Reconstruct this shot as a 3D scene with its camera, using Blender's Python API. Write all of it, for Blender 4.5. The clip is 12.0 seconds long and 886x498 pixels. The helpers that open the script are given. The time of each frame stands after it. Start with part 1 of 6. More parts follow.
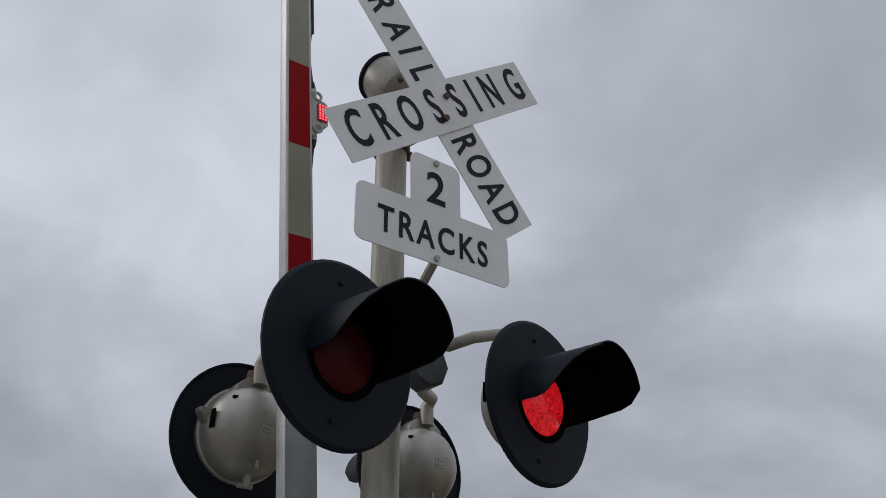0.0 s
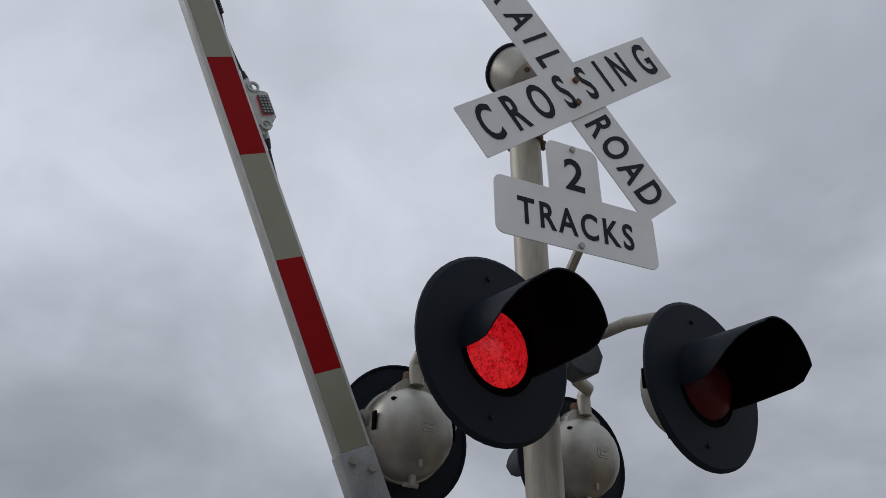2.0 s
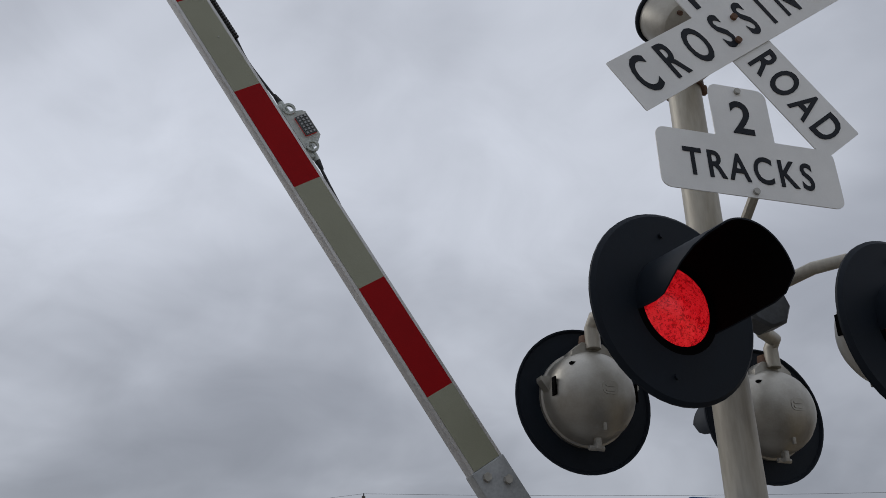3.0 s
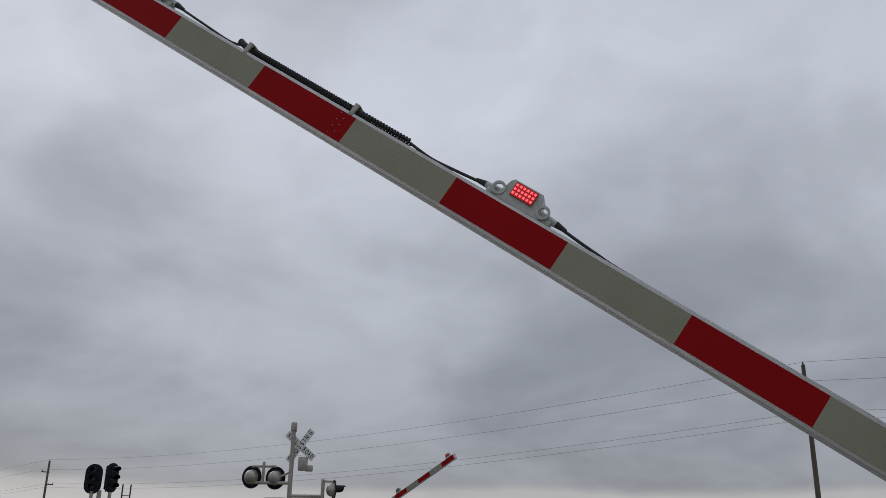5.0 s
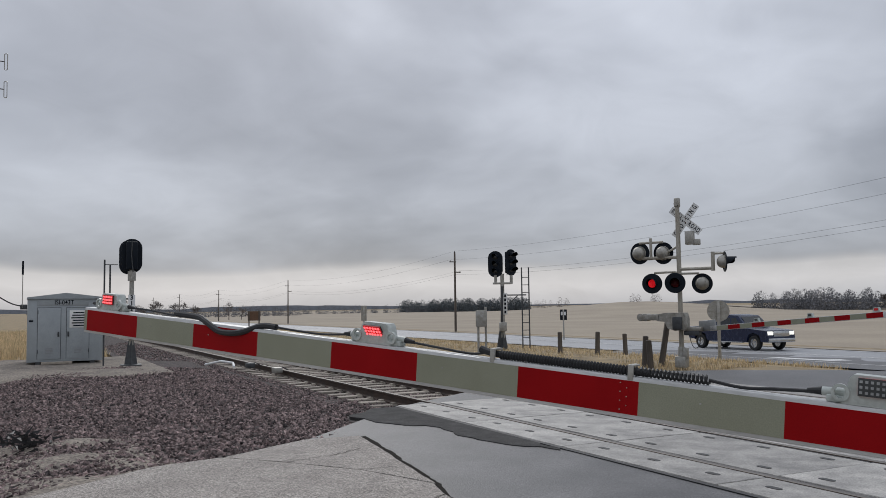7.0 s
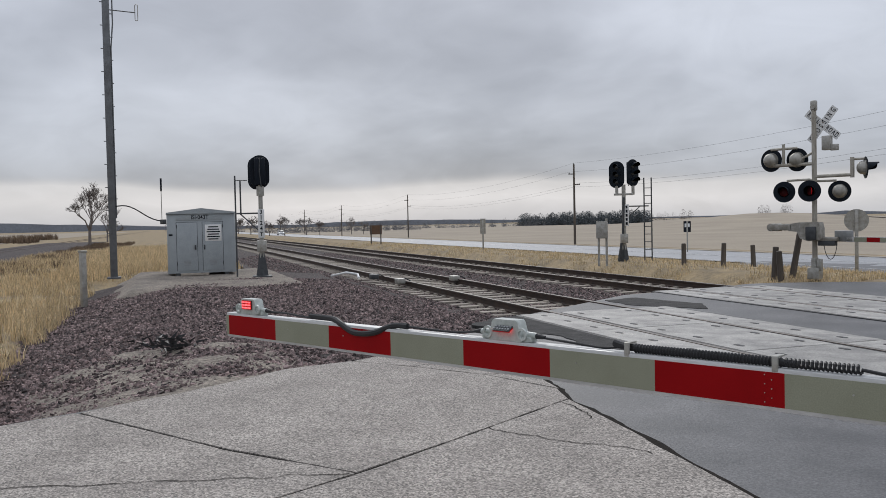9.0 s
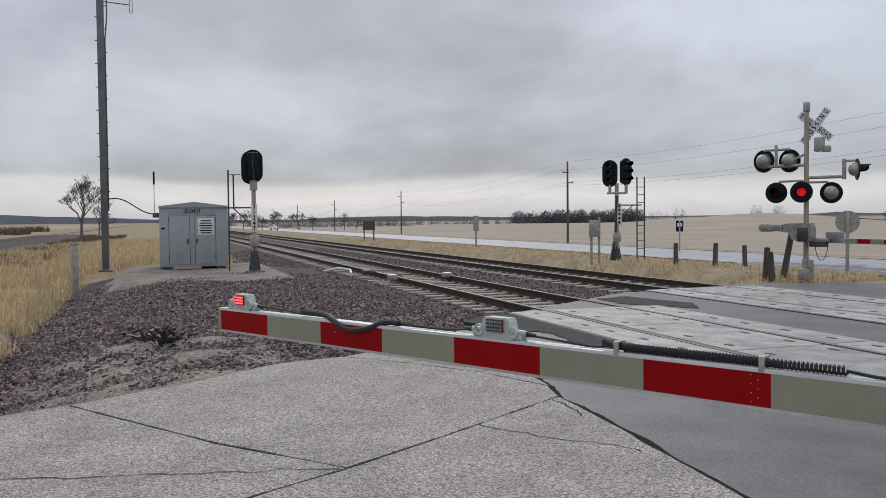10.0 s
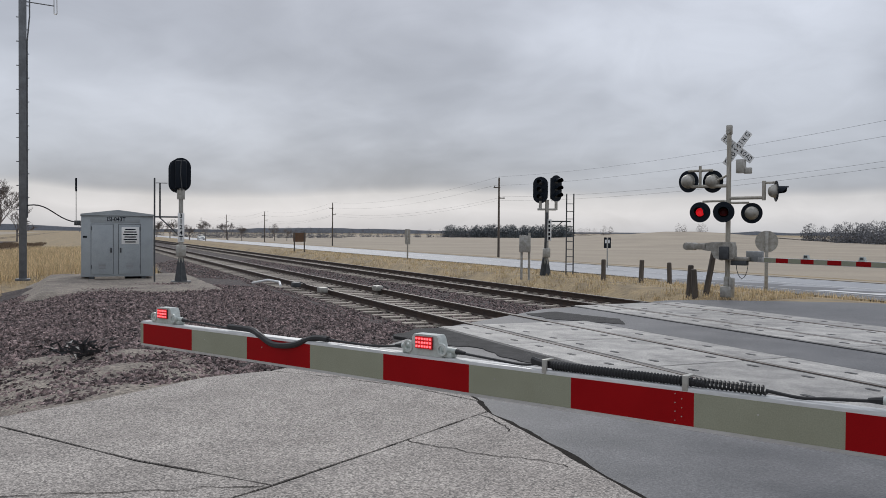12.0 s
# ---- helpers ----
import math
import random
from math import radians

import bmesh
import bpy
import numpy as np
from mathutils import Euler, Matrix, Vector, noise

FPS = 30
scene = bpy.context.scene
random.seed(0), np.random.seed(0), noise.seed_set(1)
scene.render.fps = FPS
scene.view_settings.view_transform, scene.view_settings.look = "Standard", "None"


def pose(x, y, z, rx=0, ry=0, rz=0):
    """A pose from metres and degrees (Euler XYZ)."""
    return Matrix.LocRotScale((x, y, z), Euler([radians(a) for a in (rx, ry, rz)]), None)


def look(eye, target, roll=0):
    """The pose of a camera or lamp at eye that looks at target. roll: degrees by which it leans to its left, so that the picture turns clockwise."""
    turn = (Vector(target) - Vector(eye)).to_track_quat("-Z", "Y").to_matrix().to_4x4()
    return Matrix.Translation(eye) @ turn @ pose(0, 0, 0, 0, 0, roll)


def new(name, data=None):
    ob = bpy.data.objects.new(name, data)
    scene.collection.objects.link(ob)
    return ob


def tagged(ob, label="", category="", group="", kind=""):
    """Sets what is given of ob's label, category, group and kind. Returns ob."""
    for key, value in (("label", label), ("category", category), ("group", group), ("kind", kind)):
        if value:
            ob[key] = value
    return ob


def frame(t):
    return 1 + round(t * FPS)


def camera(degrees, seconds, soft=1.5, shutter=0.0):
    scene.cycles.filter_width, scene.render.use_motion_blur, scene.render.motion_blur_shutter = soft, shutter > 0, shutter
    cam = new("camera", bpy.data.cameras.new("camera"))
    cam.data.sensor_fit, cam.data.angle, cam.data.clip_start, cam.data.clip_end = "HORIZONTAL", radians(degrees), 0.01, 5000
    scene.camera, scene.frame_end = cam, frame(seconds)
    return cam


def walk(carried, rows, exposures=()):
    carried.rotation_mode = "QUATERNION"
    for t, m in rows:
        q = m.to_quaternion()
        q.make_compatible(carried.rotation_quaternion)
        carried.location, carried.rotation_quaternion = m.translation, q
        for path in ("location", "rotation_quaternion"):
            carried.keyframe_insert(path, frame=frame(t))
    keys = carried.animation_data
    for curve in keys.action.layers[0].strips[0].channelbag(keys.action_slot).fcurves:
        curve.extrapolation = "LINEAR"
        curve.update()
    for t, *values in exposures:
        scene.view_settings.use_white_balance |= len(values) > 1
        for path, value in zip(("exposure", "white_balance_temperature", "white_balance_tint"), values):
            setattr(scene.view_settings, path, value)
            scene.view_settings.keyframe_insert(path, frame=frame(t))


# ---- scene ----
cam = camera(55.1, 12.0, soft=0.62)
PATH = [
    (0, (0.668, -0.101, 1.693), (1.776, 1.242, 2.678), -0.11),
    (0.5, (0.672, -0.099, 1.691), (1.780, 1.242, 2.679), -0.41),
    (1, (0.653, -0.098, 1.696), (1.722, 1.273, 2.683), -0.20),
    (1.5, (0.671, -0.092, 1.691), (1.631, 1.356, 2.682), -0.22),
    (2, (0.657, -0.075, 1.704), (1.505, 1.455, 2.674), -0.02),
    (2.5, (0.657, -0.068, 1.703), (1.352, 1.551, 2.648), 0.15),
    (3, (0.632, -0.069, 1.716), (1.153, 1.641, 2.612), 0.18),
    (3.5, (0.606, -0.048, 1.718), (0.926, 1.735, 2.567), 0.26),
    (3.7, (0.601, -0.039, 1.714), (0.839, 1.767, 2.539), 0.12),
    (5.3, (0.490, -0.010, 1.702), (-0.028, 1.835, 2.275), 1.17),
    (5.5, (0.483, -0.004, 1.694), (-0.127, 1.826, 2.221), 1.02),
    (6, (0.426, 0.002, 1.664), (-0.402, 1.777, 2.066), 0.80),
    (6.5, (0.370, 0.025, 1.655), (-0.654, 1.723, 1.918), -0.13),
    (7, (0.310, 0.027, 1.639), (-0.865, 1.640, 1.776), -0.79),
    (7.5, (0.299, 0.020, 1.612), (-0.978, 1.558, 1.652), -1.25),
    (7.7, (0.297, 0.009, 1.610), (-1.009, 1.525, 1.624), -1.25),
    (9.3, (0.274, 0.013, 1.584), (-1.122, 1.443, 1.520), -1.14),
    (9.5, (0.283, 0.007, 1.589), (-1.111, 1.440, 1.523), -0.94),
    (10, (0.291, 0.001, 1.588), (-1.088, 1.447, 1.519), -0.55),
    (10.5, (0.291, 0.002, 1.590), (-1.068, 1.467, 1.523), -0.25),
    (11, (0.291, 0.010, 1.592), (-1.047, 1.495, 1.529), -0.05),
    (11.5, (0.286, 0.016, 1.595), (-1.007, 1.540, 1.544), 0.15),
    (12, (0.283, 0.013, 1.599), (-0.976, 1.567, 1.561), 0.44),
]

EXPOSURES = [(0, -0.28), (3.5, -0.34), (5.3, -0.42), (6.0, -0.38), (6.5, -0.20), (7.0, -0.08), (7.5, 0.0), (9.3, 0.08), (12, 0.08)]
walk(cam, [(t, look(e, g, r)) for t, e, g, r in PATH], EXPOSURES)

# ---------------------------------------------------------------- world and sun: an overcast sky
SUN_EL, SUN_ROT = 36.0, -48.0


def make_world():
    w = bpy.data.worlds.new("overcast")
    scene.world = w
    w.use_nodes = True
    nt = w.node_tree
    nt.nodes.clear()
    N, L = nt.nodes.new, nt.links.new
    out, bg = N("ShaderNodeOutputWorld"), N("ShaderNodeBackground")
    co = N("ShaderNodeTexCoord")
    sep = N("ShaderNodeSeparateXYZ")
    L(co.outputs["Generated"], sep.inputs[0])
    sky = N("ShaderNodeTexSky")
    sky.sky_type, sky.sun_disc = "NISHITA", False
    sky.sun_elevation, sky.sun_rotation = radians(SUN_EL), radians(SUN_ROT)
    # cloud deck: the direction divided by its height gives a flat layer overhead
    up = N("ShaderNodeMath"); up.operation = "MAXIMUM"; up.inputs[1].default_value = 0.0
    L(sep.outputs[2], up.inputs[0])
    add = N("ShaderNodeMath"); add.operation = "ADD"; add.inputs[1].default_value = 0.42
    L(up.outputs[0], add.inputs[0])
    div = N("ShaderNodeVectorMath"); div.operation = "DIVIDE"
    L(co.outputs["Generated"], div.inputs[0])
    L(add.outputs[0], div.inputs[1])
    big = N("ShaderNodeTexNoise"); big.inputs["Scale"].default_value = 1.75; big.inputs["Detail"].default_value = 4; big.inputs["Roughness"].default_value = 0.5; big.inputs["Distortion"].default_value = 0.35
    L(div.outputs[0], big.inputs["Vector"])
    ramp = N("ShaderNodeValToRGB")
    ramp.color_ramp.interpolation = "EASE"
    e = ramp.color_ramp.elements
    e[0].position, e[0].color = 0.32, (0.385, 0.41, 0.47, 1)
    e[1].position, e[1].color = 0.68, (0.615, 0.65, 0.73, 1)
    L(big.outputs["Fac"], ramp.inputs[0])
    # pale strip under the deck near the horizon, as an overcast sky has
    low = N("ShaderNodeValToRGB")
    le = low.color_ramp.elements
    le[0].position, le[0].color = 0.0, (0.64, 0.66, 0.71, 1)
    le[1].position, le[1].color = 0.075, (0.42, 0.43, 0.47, 0)
    mid = low.color_ramp.elements.new(0.026); mid.color = (0.86, 0.855, 0.885, 1)
    m2 = low.color_ramp.elements.new(0.044); m2.color = (0.80, 0.79, 0.81, 0.85)
    m3 = low.color_ramp.elements.new(0.054); m3.color = (0.46, 0.47, 0.51, 0.22)
    wob = N("ShaderNodeTexNoise"); wob.inputs["Scale"].default_value = 3.0; wob.inputs["Detail"].default_value = 4
    L(co.outputs["Generated"], wob.inputs["Vector"])
    wm = N("ShaderNodeMath"); wm.operation = "MULTIPLY_ADD"; wm.inputs[1].default_value = 0.04; wm.inputs[2].default_value = -0.022
    L(wob.outputs["Fac"], wm.inputs[0])
    hs = N("ShaderNodeMath"); hs.operation = "ADD"
    L(sep.outputs[2], hs.inputs[0]); L(wm.outputs[0], hs.inputs[1])
    L(hs.outputs[0], low.inputs[0])
    mix = N("ShaderNodeMix"); mix.data_type = "RGBA"
    L(low.outputs["Alpha"], mix.inputs["Factor"])
    L(ramp.outputs[0], mix.inputs[6]); L(low.outputs[0], mix.inputs[7])
    # the deck is darkest low down, paler from a quarter of the way up, and brightest overhead
    a1 = N("ShaderNodeMapRange"); a1.inputs[1].default_value, a1.inputs[2].default_value, a1.inputs[3].default_value, a1.inputs[4].default_value = 0.055, 0.46, 0.70, 1.15
    L(up.outputs[0], a1.inputs[0])
    a2 = N("ShaderNodeMapRange"); a2.inputs[1].default_value, a2.inputs[2].default_value, a2.inputs[3].default_value, a2.inputs[4].default_value = 0.70, 1.0, 0.0, 1.05
    L(up.outputs[0], a2.inputs[0])
    gz0 = N("ShaderNodeMath"); gz0.operation = "ADD"
    L(a1.outputs[0], gz0.inputs[0]); L(a2.outputs[0], gz0.inputs[1])
    # the clouds are thinner round the hidden sun
    sd = N("ShaderNodeVectorMath"); sd.operation = "DOT_PRODUCT"
    sd.inputs[1].default_value = (math.sin(radians(SUN_ROT)) * math.cos(radians(SUN_EL)), math.cos(radians(SUN_ROT)) * math.cos(radians(SUN_EL)), math.sin(radians(SUN_EL)))
    L(co.outputs["Generated"], sd.inputs[0])
    glow = N("ShaderNodeMapRange"); glow.interpolation_type = "SMOOTHSTEP"
    glow.inputs[1].default_value, glow.inputs[2].default_value, glow.inputs[3].default_value, glow.inputs[4].default_value = 0.6, 1.0, 1.0, 1.05
    L(sd.outputs["Value"], glow.inputs[0])
    # ragged smaller shreds in the deck
    shred = N("ShaderNodeTexNoise"); shred.inputs["Scale"].default_value = 5.5; shred.inputs["Detail"].default_value = 7; shred.inputs["Roughness"].default_value = 0.55; shred.inputs["Distortion"].default_value = 0.6
    L(div.outputs[0], shred.inputs["Vector"])
    sh = N("ShaderNodeMapRange"); sh.inputs[1].default_value, sh.inputs[2].default_value, sh.inputs[3].default_value, sh.inputs[4].default_value = 0.3, 0.7, 0.93, 1.07
    L(shred.outputs["Fac"], sh.inputs[0])
    g1 = N("ShaderNodeMath"); g1.operation = "MULTIPLY"
    L(gz0.outputs[0], g1.inputs[0]); L(glow.outputs[0], g1.inputs[1])
    gz = N("ShaderNodeMath"); gz.operation = "MULTIPLY"
    L(g1.outputs[0], gz.inputs[0]); L(sh.outputs[0], gz.inputs[1])
    sc = N("ShaderNodeVectorMath"); sc.operation = "SCALE"
    L(mix.outputs[2], sc.inputs[0]); L(gz.outputs[0], sc.inputs["Scale"])
    skys = N("ShaderNodeVectorMath"); skys.operation = "SCALE"; skys.inputs["Scale"].default_value = 0.006
    L(sky.outputs[0], skys.inputs[0])
    tot = N("ShaderNodeVectorMath"); tot.operation = "ADD"
    L(sc.outputs[0], tot.inputs[0]); L(skys.outputs[0], tot.inputs[1])
    L(tot.outputs[0], bg.inputs[0])
    bg.inputs[1].default_value = 1.0
    L(bg.outputs[0], out.inputs[0])


make_world()
sun = new("sun", bpy.data.lights.new("sun", "SUN"))
sun.data.energy, sun.data.angle, sun.data.color = 0.95, radians(25), (1, 0.97, 0.93)
sun.matrix_world = look((0, 0, 0), (-math.sin(radians(SUN_ROT)) * math.cos(radians(SUN_EL)), -math.cos(radians(SUN_ROT)) * math.cos(radians(SUN_EL)), -math.sin(radians(SUN_EL))))


# ---------------------------------------------------------------- materials
def mat(name, c1, c2=None, scale=6.0, rough=0.7, metal=0.0, bump=0.1, fine=60.0, detail=6, rand=0.0, island=0.0, dist=0.01, stretch=None, emit=None, grain=0.5, spec=0.5, speck=None):
    m = bpy.data.materials.new(name)
    m.use_nodes = True
    nt = m.node_tree
    N, L = nt.nodes.new, nt.links.new
    b = nt.nodes["Principled BSDF"]
    b.inputs["Roughness"].default_value, b.inputs["Metallic"].default_value, b.inputs["Specular IOR Level"].default_value = rough, metal, spec
    c2 = c2 or tuple(0.75 * v for v in c1)
    co = N("ShaderNodeTexCoord")
    vec = co.outputs["Object"]
    if stretch:
        mp = N("ShaderNodeMapping"); mp.inputs["Scale"].default_value = stretch
        L(vec, mp.inputs[0]); vec = mp.outputs[0]
    n1 = N("ShaderNodeTexNoise"); n1.inputs["Scale"].default_value = scale; n1.inputs["Detail"].default_value = detail; n1.inputs["Roughness"].default_value = 0.6
    n2 = N("ShaderNodeTexNoise"); n2.inputs["Scale"].default_value = fine; n2.inputs["Detail"].default_value = 3
    L(vec, n1.inputs["Vector"]); L(vec, n2.inputs["Vector"])
    r = N("ShaderNodeValToRGB")
    r.color_ramp.elements[0].position, r.color_ramp.elements[1].position = 0.35, 0.68
    r.color_ramp.elements[0].color, r.color_ramp.elements[1].color = (*c2, 1), (*c1, 1)
    L(n1.outputs["Fac"], r.inputs[0])
    g = N("ShaderNodeMath"); g.operation = "MULTIPLY_ADD"; g.inputs[1].default_value = grain; g.inputs[2].default_value = 1 - grain / 2
    L(n2.outputs["Fac"], g.inputs[0])
    col = N("ShaderNodeVectorMath"); col.operation = "SCALE"
    L(r.outputs[0], col.inputs[0]); L(g.outputs[0], col.inputs["Scale"])
    outc = col.outputs[0]
    if speck:
        # single grains of aggregate, each a little lighter or darker
        vo = N("ShaderNodeTexVoronoi"); vo.inputs["Scale"].default_value = speck[0]
        L(vec, vo.inputs["Vector"])
        sp = N("ShaderNodeSeparateColor")
        L(vo.outputs["Color"], sp.inputs[0])
        gp = N("ShaderNodeMath"); gp.operation = "MULTIPLY_ADD"; gp.inputs[1].default_value = speck[1]; gp.inputs[2].default_value = 1 - speck[1] / 2
        L(sp.outputs[0], gp.inputs[0])
        cp = N("ShaderNodeVectorMath"); cp.operation = "SCALE"
        L(outc, cp.inputs[0]); L(gp.outputs[0], cp.inputs["Scale"]); outc = cp.outputs[0]
    if rand or island:
        src = N("ShaderNodeObjectInfo").outputs["Random"] if rand else N("ShaderNodeNewGeometry").outputs["Random Per Island"]
        a = rand or island
        g2 = N("ShaderNodeMath"); g2.operation = "MULTIPLY_ADD"; g2.inputs[1].default_value = a; g2.inputs[2].default_value = 1 - a / 2
        L(src, g2.inputs[0])
        c3 = N("ShaderNodeVectorMath"); c3.operation = "SCALE"
        L(outc, c3.inputs[0]); L(g2.outputs[0], c3.inputs["Scale"]); outc = c3.outputs[0]
    L(outc, b.inputs["Base Color"])
    rr = N("ShaderNodeMath"); rr.operation = "MULTIPLY_ADD"; rr.inputs[1].default_value = 0.25; rr.inputs[2].default_value = max(0.05, rough - 0.12)
    L(n1.outputs["Fac"], rr.inputs[0]); L(rr.outputs[0], b.inputs["Roughness"])
    if bump:
        bp = N("ShaderNodeBump"); bp.inputs["Strength"].default_value = bump; bp.inputs["Distance"].default_value = dist
        L(n2.outputs["Fac"], bp.inputs["Height"]); L(bp.outputs[0], b.inputs["Normal"])
    if emit:
        L(outc, b.inputs["Emission Color"])
        b.inputs["Emission Strength"].default_value = emit[1]
    return m


M_GALV = mat("galvanised", (0.42, 0.41, 0.38), (0.28, 0.27, 0.235), 9, 0.45, 0.35, 0.08, 90)
M_POLE = mat("painted_pole", (0.44, 0.415, 0.355), (0.27, 0.245, 0.20), 7, 0.5, 0.25, 0.1, 80, stretch=(1, 1, 0.15))
M_SILVER = mat("silver_paint", (0.42, 0.405, 0.365), (0.26, 0.245, 0.21), 5, 0.42, 0.5, 0.03, 120, grain=0.15)
M_BLACK = mat("black_paint", (0.0085, 0.0135, 0.021), (0.006, 0.0095, 0.015), 6, 0.62, 0, 0.03, 150, spec=0.18, grain=0.2)
M_BLACK_IN = mat("matt_black", (0.003, 0.003, 0.003), (0.002, 0.002, 0.002), 10, 0.98, 0, 0.03, 150, spec=0.05)
M_SIGN = mat("sign_white", (0.76, 0.765, 0.75), (0.68, 0.685, 0.67), 5, 0.45, 0, 0.01, 200, grain=0.06)
M_INK = mat("sign_black", (0.009, 0.012, 0.018), None, 30, 0.6, 0, 0.02, spec=0.2)
M_BLUE = mat("sign_blue", (0.02, 0.13, 0.36), (0.015, 0.11, 0.31), 6, 0.4, 0, 0.02)
M_WHITE = mat("sheet_white", (0.285, 0.29, 0.215), (0.25, 0.255, 0.185), 5, 0.45, 0, 0.03, 260, spec=0.3)
M_RED = mat("sheet_red", (0.30, 0.004, 0.006), (0.26, 0.003, 0.005), 6, 0.5, 0, 0.02, 260, spec=0.08)
M_ALU = mat("arm_aluminium", (0.62, 0.62, 0.61), (0.48, 0.48, 0.47), 8, 0.42, 0.25, 0.06, 120, stretch=(0.2, 1, 1))
M_ADAPT = mat("adapter_grey", (0.33, 0.34, 0.34), (0.25, 0.26, 0.26), 9, 0.45, 0.4, 0.06, 120)
M_RUBBER = mat("rubber", (0.012, 0.012, 0.013), None, 30, 0.55, 0, 0.05)
M_RUST = mat("rust", (0.16, 0.085, 0.05), (0.07, 0.04, 0.028), 14, 0.85, 0.1, 0.3, 60)
M_LENS_OFF = mat("lens_unlit", (0.075, 0.006, 0.008), (0.045, 0.004, 0.005), 12, 0.45, 0, 0.15, 60, spec=0.15)
M_LENS_ON = mat("lens_lit", (0.95, 0.02, 0.03), (0.50, 0.004, 0.008), 55, 0.2, 0, 0.1, 160, emit=(None, 0.55), grain=1.0, speck=(260, 0.9))
M_LED_ON = mat("led_lit", (0.9, 0.09, 0.1), (0.8, 0.06, 0.07), 12, 0.2, 0, 0, emit=(None, 2.6))
M_LED_GLOW = mat("led_board_lit", (0.35, 0.01, 0.012), (0.3, 0.008, 0.01), 12, 0.3, 0, 0, emit=(None, 0.35))
M_LED_OFF = mat("led_unlit", (0.35, 0.36, 0.36), None, 12, 0.2, 0, 0)
M_BOARD = mat("led_board", (0.055, 0.06, 0.06), None, 12, 0.4, 0, 0.02)
M_CLEAR = mat("cloudy_plastic", (0.50, 0.53, 0.50), (0.38, 0.41, 0.38), 14, 0.3, 0, 0.06, 60)
M_HUT = mat("grey_steel_hut", (0.36, 0.395, 0.41), (0.31, 0.34, 0.355), 3, 0.5, 0.1, 0.03, 60)
M_DARKST = mat("dark_steel", (0.075, 0.08, 0.085), (0.045, 0.048, 0.05), 9, 0.55, 0.3, 0.08, 90)
M_TOWER = mat("mast_grey", (0.17, 0.18, 0.19), (0.11, 0.115, 0.12), 5, 0.55, 0.3, 0.08, 90)
M_GATE = mat("pale_gate_paint", (0.40, 0.385, 0.345), (0.21, 0.195, 0.165), 7, 0.55, 0.2, 0.1, 60)
M_WOOD = mat("weathered_wood", (0.13, 0.11, 0.09), (0.06, 0.05, 0.042), 5, 0.85, 0, 0.3, 40, stretch=(1, 1, 0.12))
M_TIE = mat("concrete_tie", (0.36, 0.32, 0.27), (0.22, 0.19, 0.155), 5, 0.9, 0, 0.2, 50, rand=0.5)
M_RAIL = mat("rail_side", (0.075, 0.048, 0.034), (0.04, 0.028, 0.022), 6, 0.75, 0.3, 0.15, 60)
M_RAILTOP = mat("rail_top", (0.15, 0.135, 0.125), (0.09, 0.08, 0.072), 5, 0.5, 0.6, 0.03, 60)
M_PANEL = mat("concrete_panel", (0.45, 0.43, 0.395), (0.19, 0.181, 0.168), 2.2, 0.55, 0, 0.15, 60, rand=0.3, grain=1.0, speck=(60, 0.35))
M_SLAB = mat("concrete_slab", (0.345, 0.312, 0.278), (0.235, 0.21, 0.186), 1.6, 0.85, 0, 0.6, 70, dist=0.011, grain=2.0, speck=(78, 1.15))
M_ASPH = mat("damp_asphalt", (0.128, 0.126, 0.127), (0.055, 0.055, 0.057), 1.3, 0.5, 0, 0.5, 55, dist=0.008, grain=1.4, spec=0.4, speck=(70, 0.45))
M_ASPHD = mat("dark_asphalt_patch", (0.075, 0.073, 0.071), (0.036, 0.035, 0.034), 4, 0.85, 0, 0.8, 60, dist=0.01, grain=1.6, spec=0.15)
M_JOINT = mat("joint_dirt", (0.035, 0.031, 0.027), (0.02, 0.018, 0.016), 9, 0.95, 0, 0.5, 60, spec=0.05)
M_HWY = mat("highway_asphalt", (0.30, 0.305, 0.315), (0.24, 0.245, 0.255), 0.35, 0.55, 0, 0.1, 40)
M_PAINT = mat("road_paint", (0.72, 0.72, 0.70), (0.55, 0.55, 0.53), 6, 0.6, 0, 0.1)
# bed colour kept darker than the stones, painting in the shade of their gaps
M_BALLAST = mat("ballast", (0.088, 0.066, 0.061), (0.026, 0.020, 0.019), 9, 0.92, 0, 1.0, 26, dist=0.03, grain=1.2, speck=(24, 1.5))
M_STONE = mat("ballast_stone", (0.30, 0.222, 0.205), (0.05, 0.037, 0.036), 16, 0.9, 0, 0.2, 60, island=1.7)
M_DIRT = mat("packed_gravel", (0.255, 0.22, 0.18), (0.145, 0.122, 0.10), 1.5, 0.95, 0, 0.6, 22, dist=0.02, grain=1.3, speck=(40, 0.9))
M_GRASSG = mat("dry_grass_ground", (0.36, 0.27, 0.15), (0.18, 0.14, 0.085), 1.0, 0.95, 0, 0.8, 9, dist=0.05)
M_FIELD = mat("stubble_field", (0.355, 0.30, 0.225), (0.27, 0.225, 0.17), 0.05, 0.95, 0, 0.3, 2.5, dist=0.05, stretch=(1, 1, 1))
M_SOIL = mat("dark_soil", (0.17, 0.13, 0.095), (0.11, 0.082, 0.06), 0.06, 0.95, 0, 0.3, 2.5)
M_BLADE = mat("dry_grass_blades", (0.74, 0.59, 0.37), (0.50, 0.385, 0.22), 2.0, 0.9, 0, 0, 30, island=0.9)
M_BRUSH = mat("dead_weeds", (0.22, 0.155, 0.10), (0.12, 0.085, 0.06), 2.0, 0.9, 0, 0, 30, island=0.8)
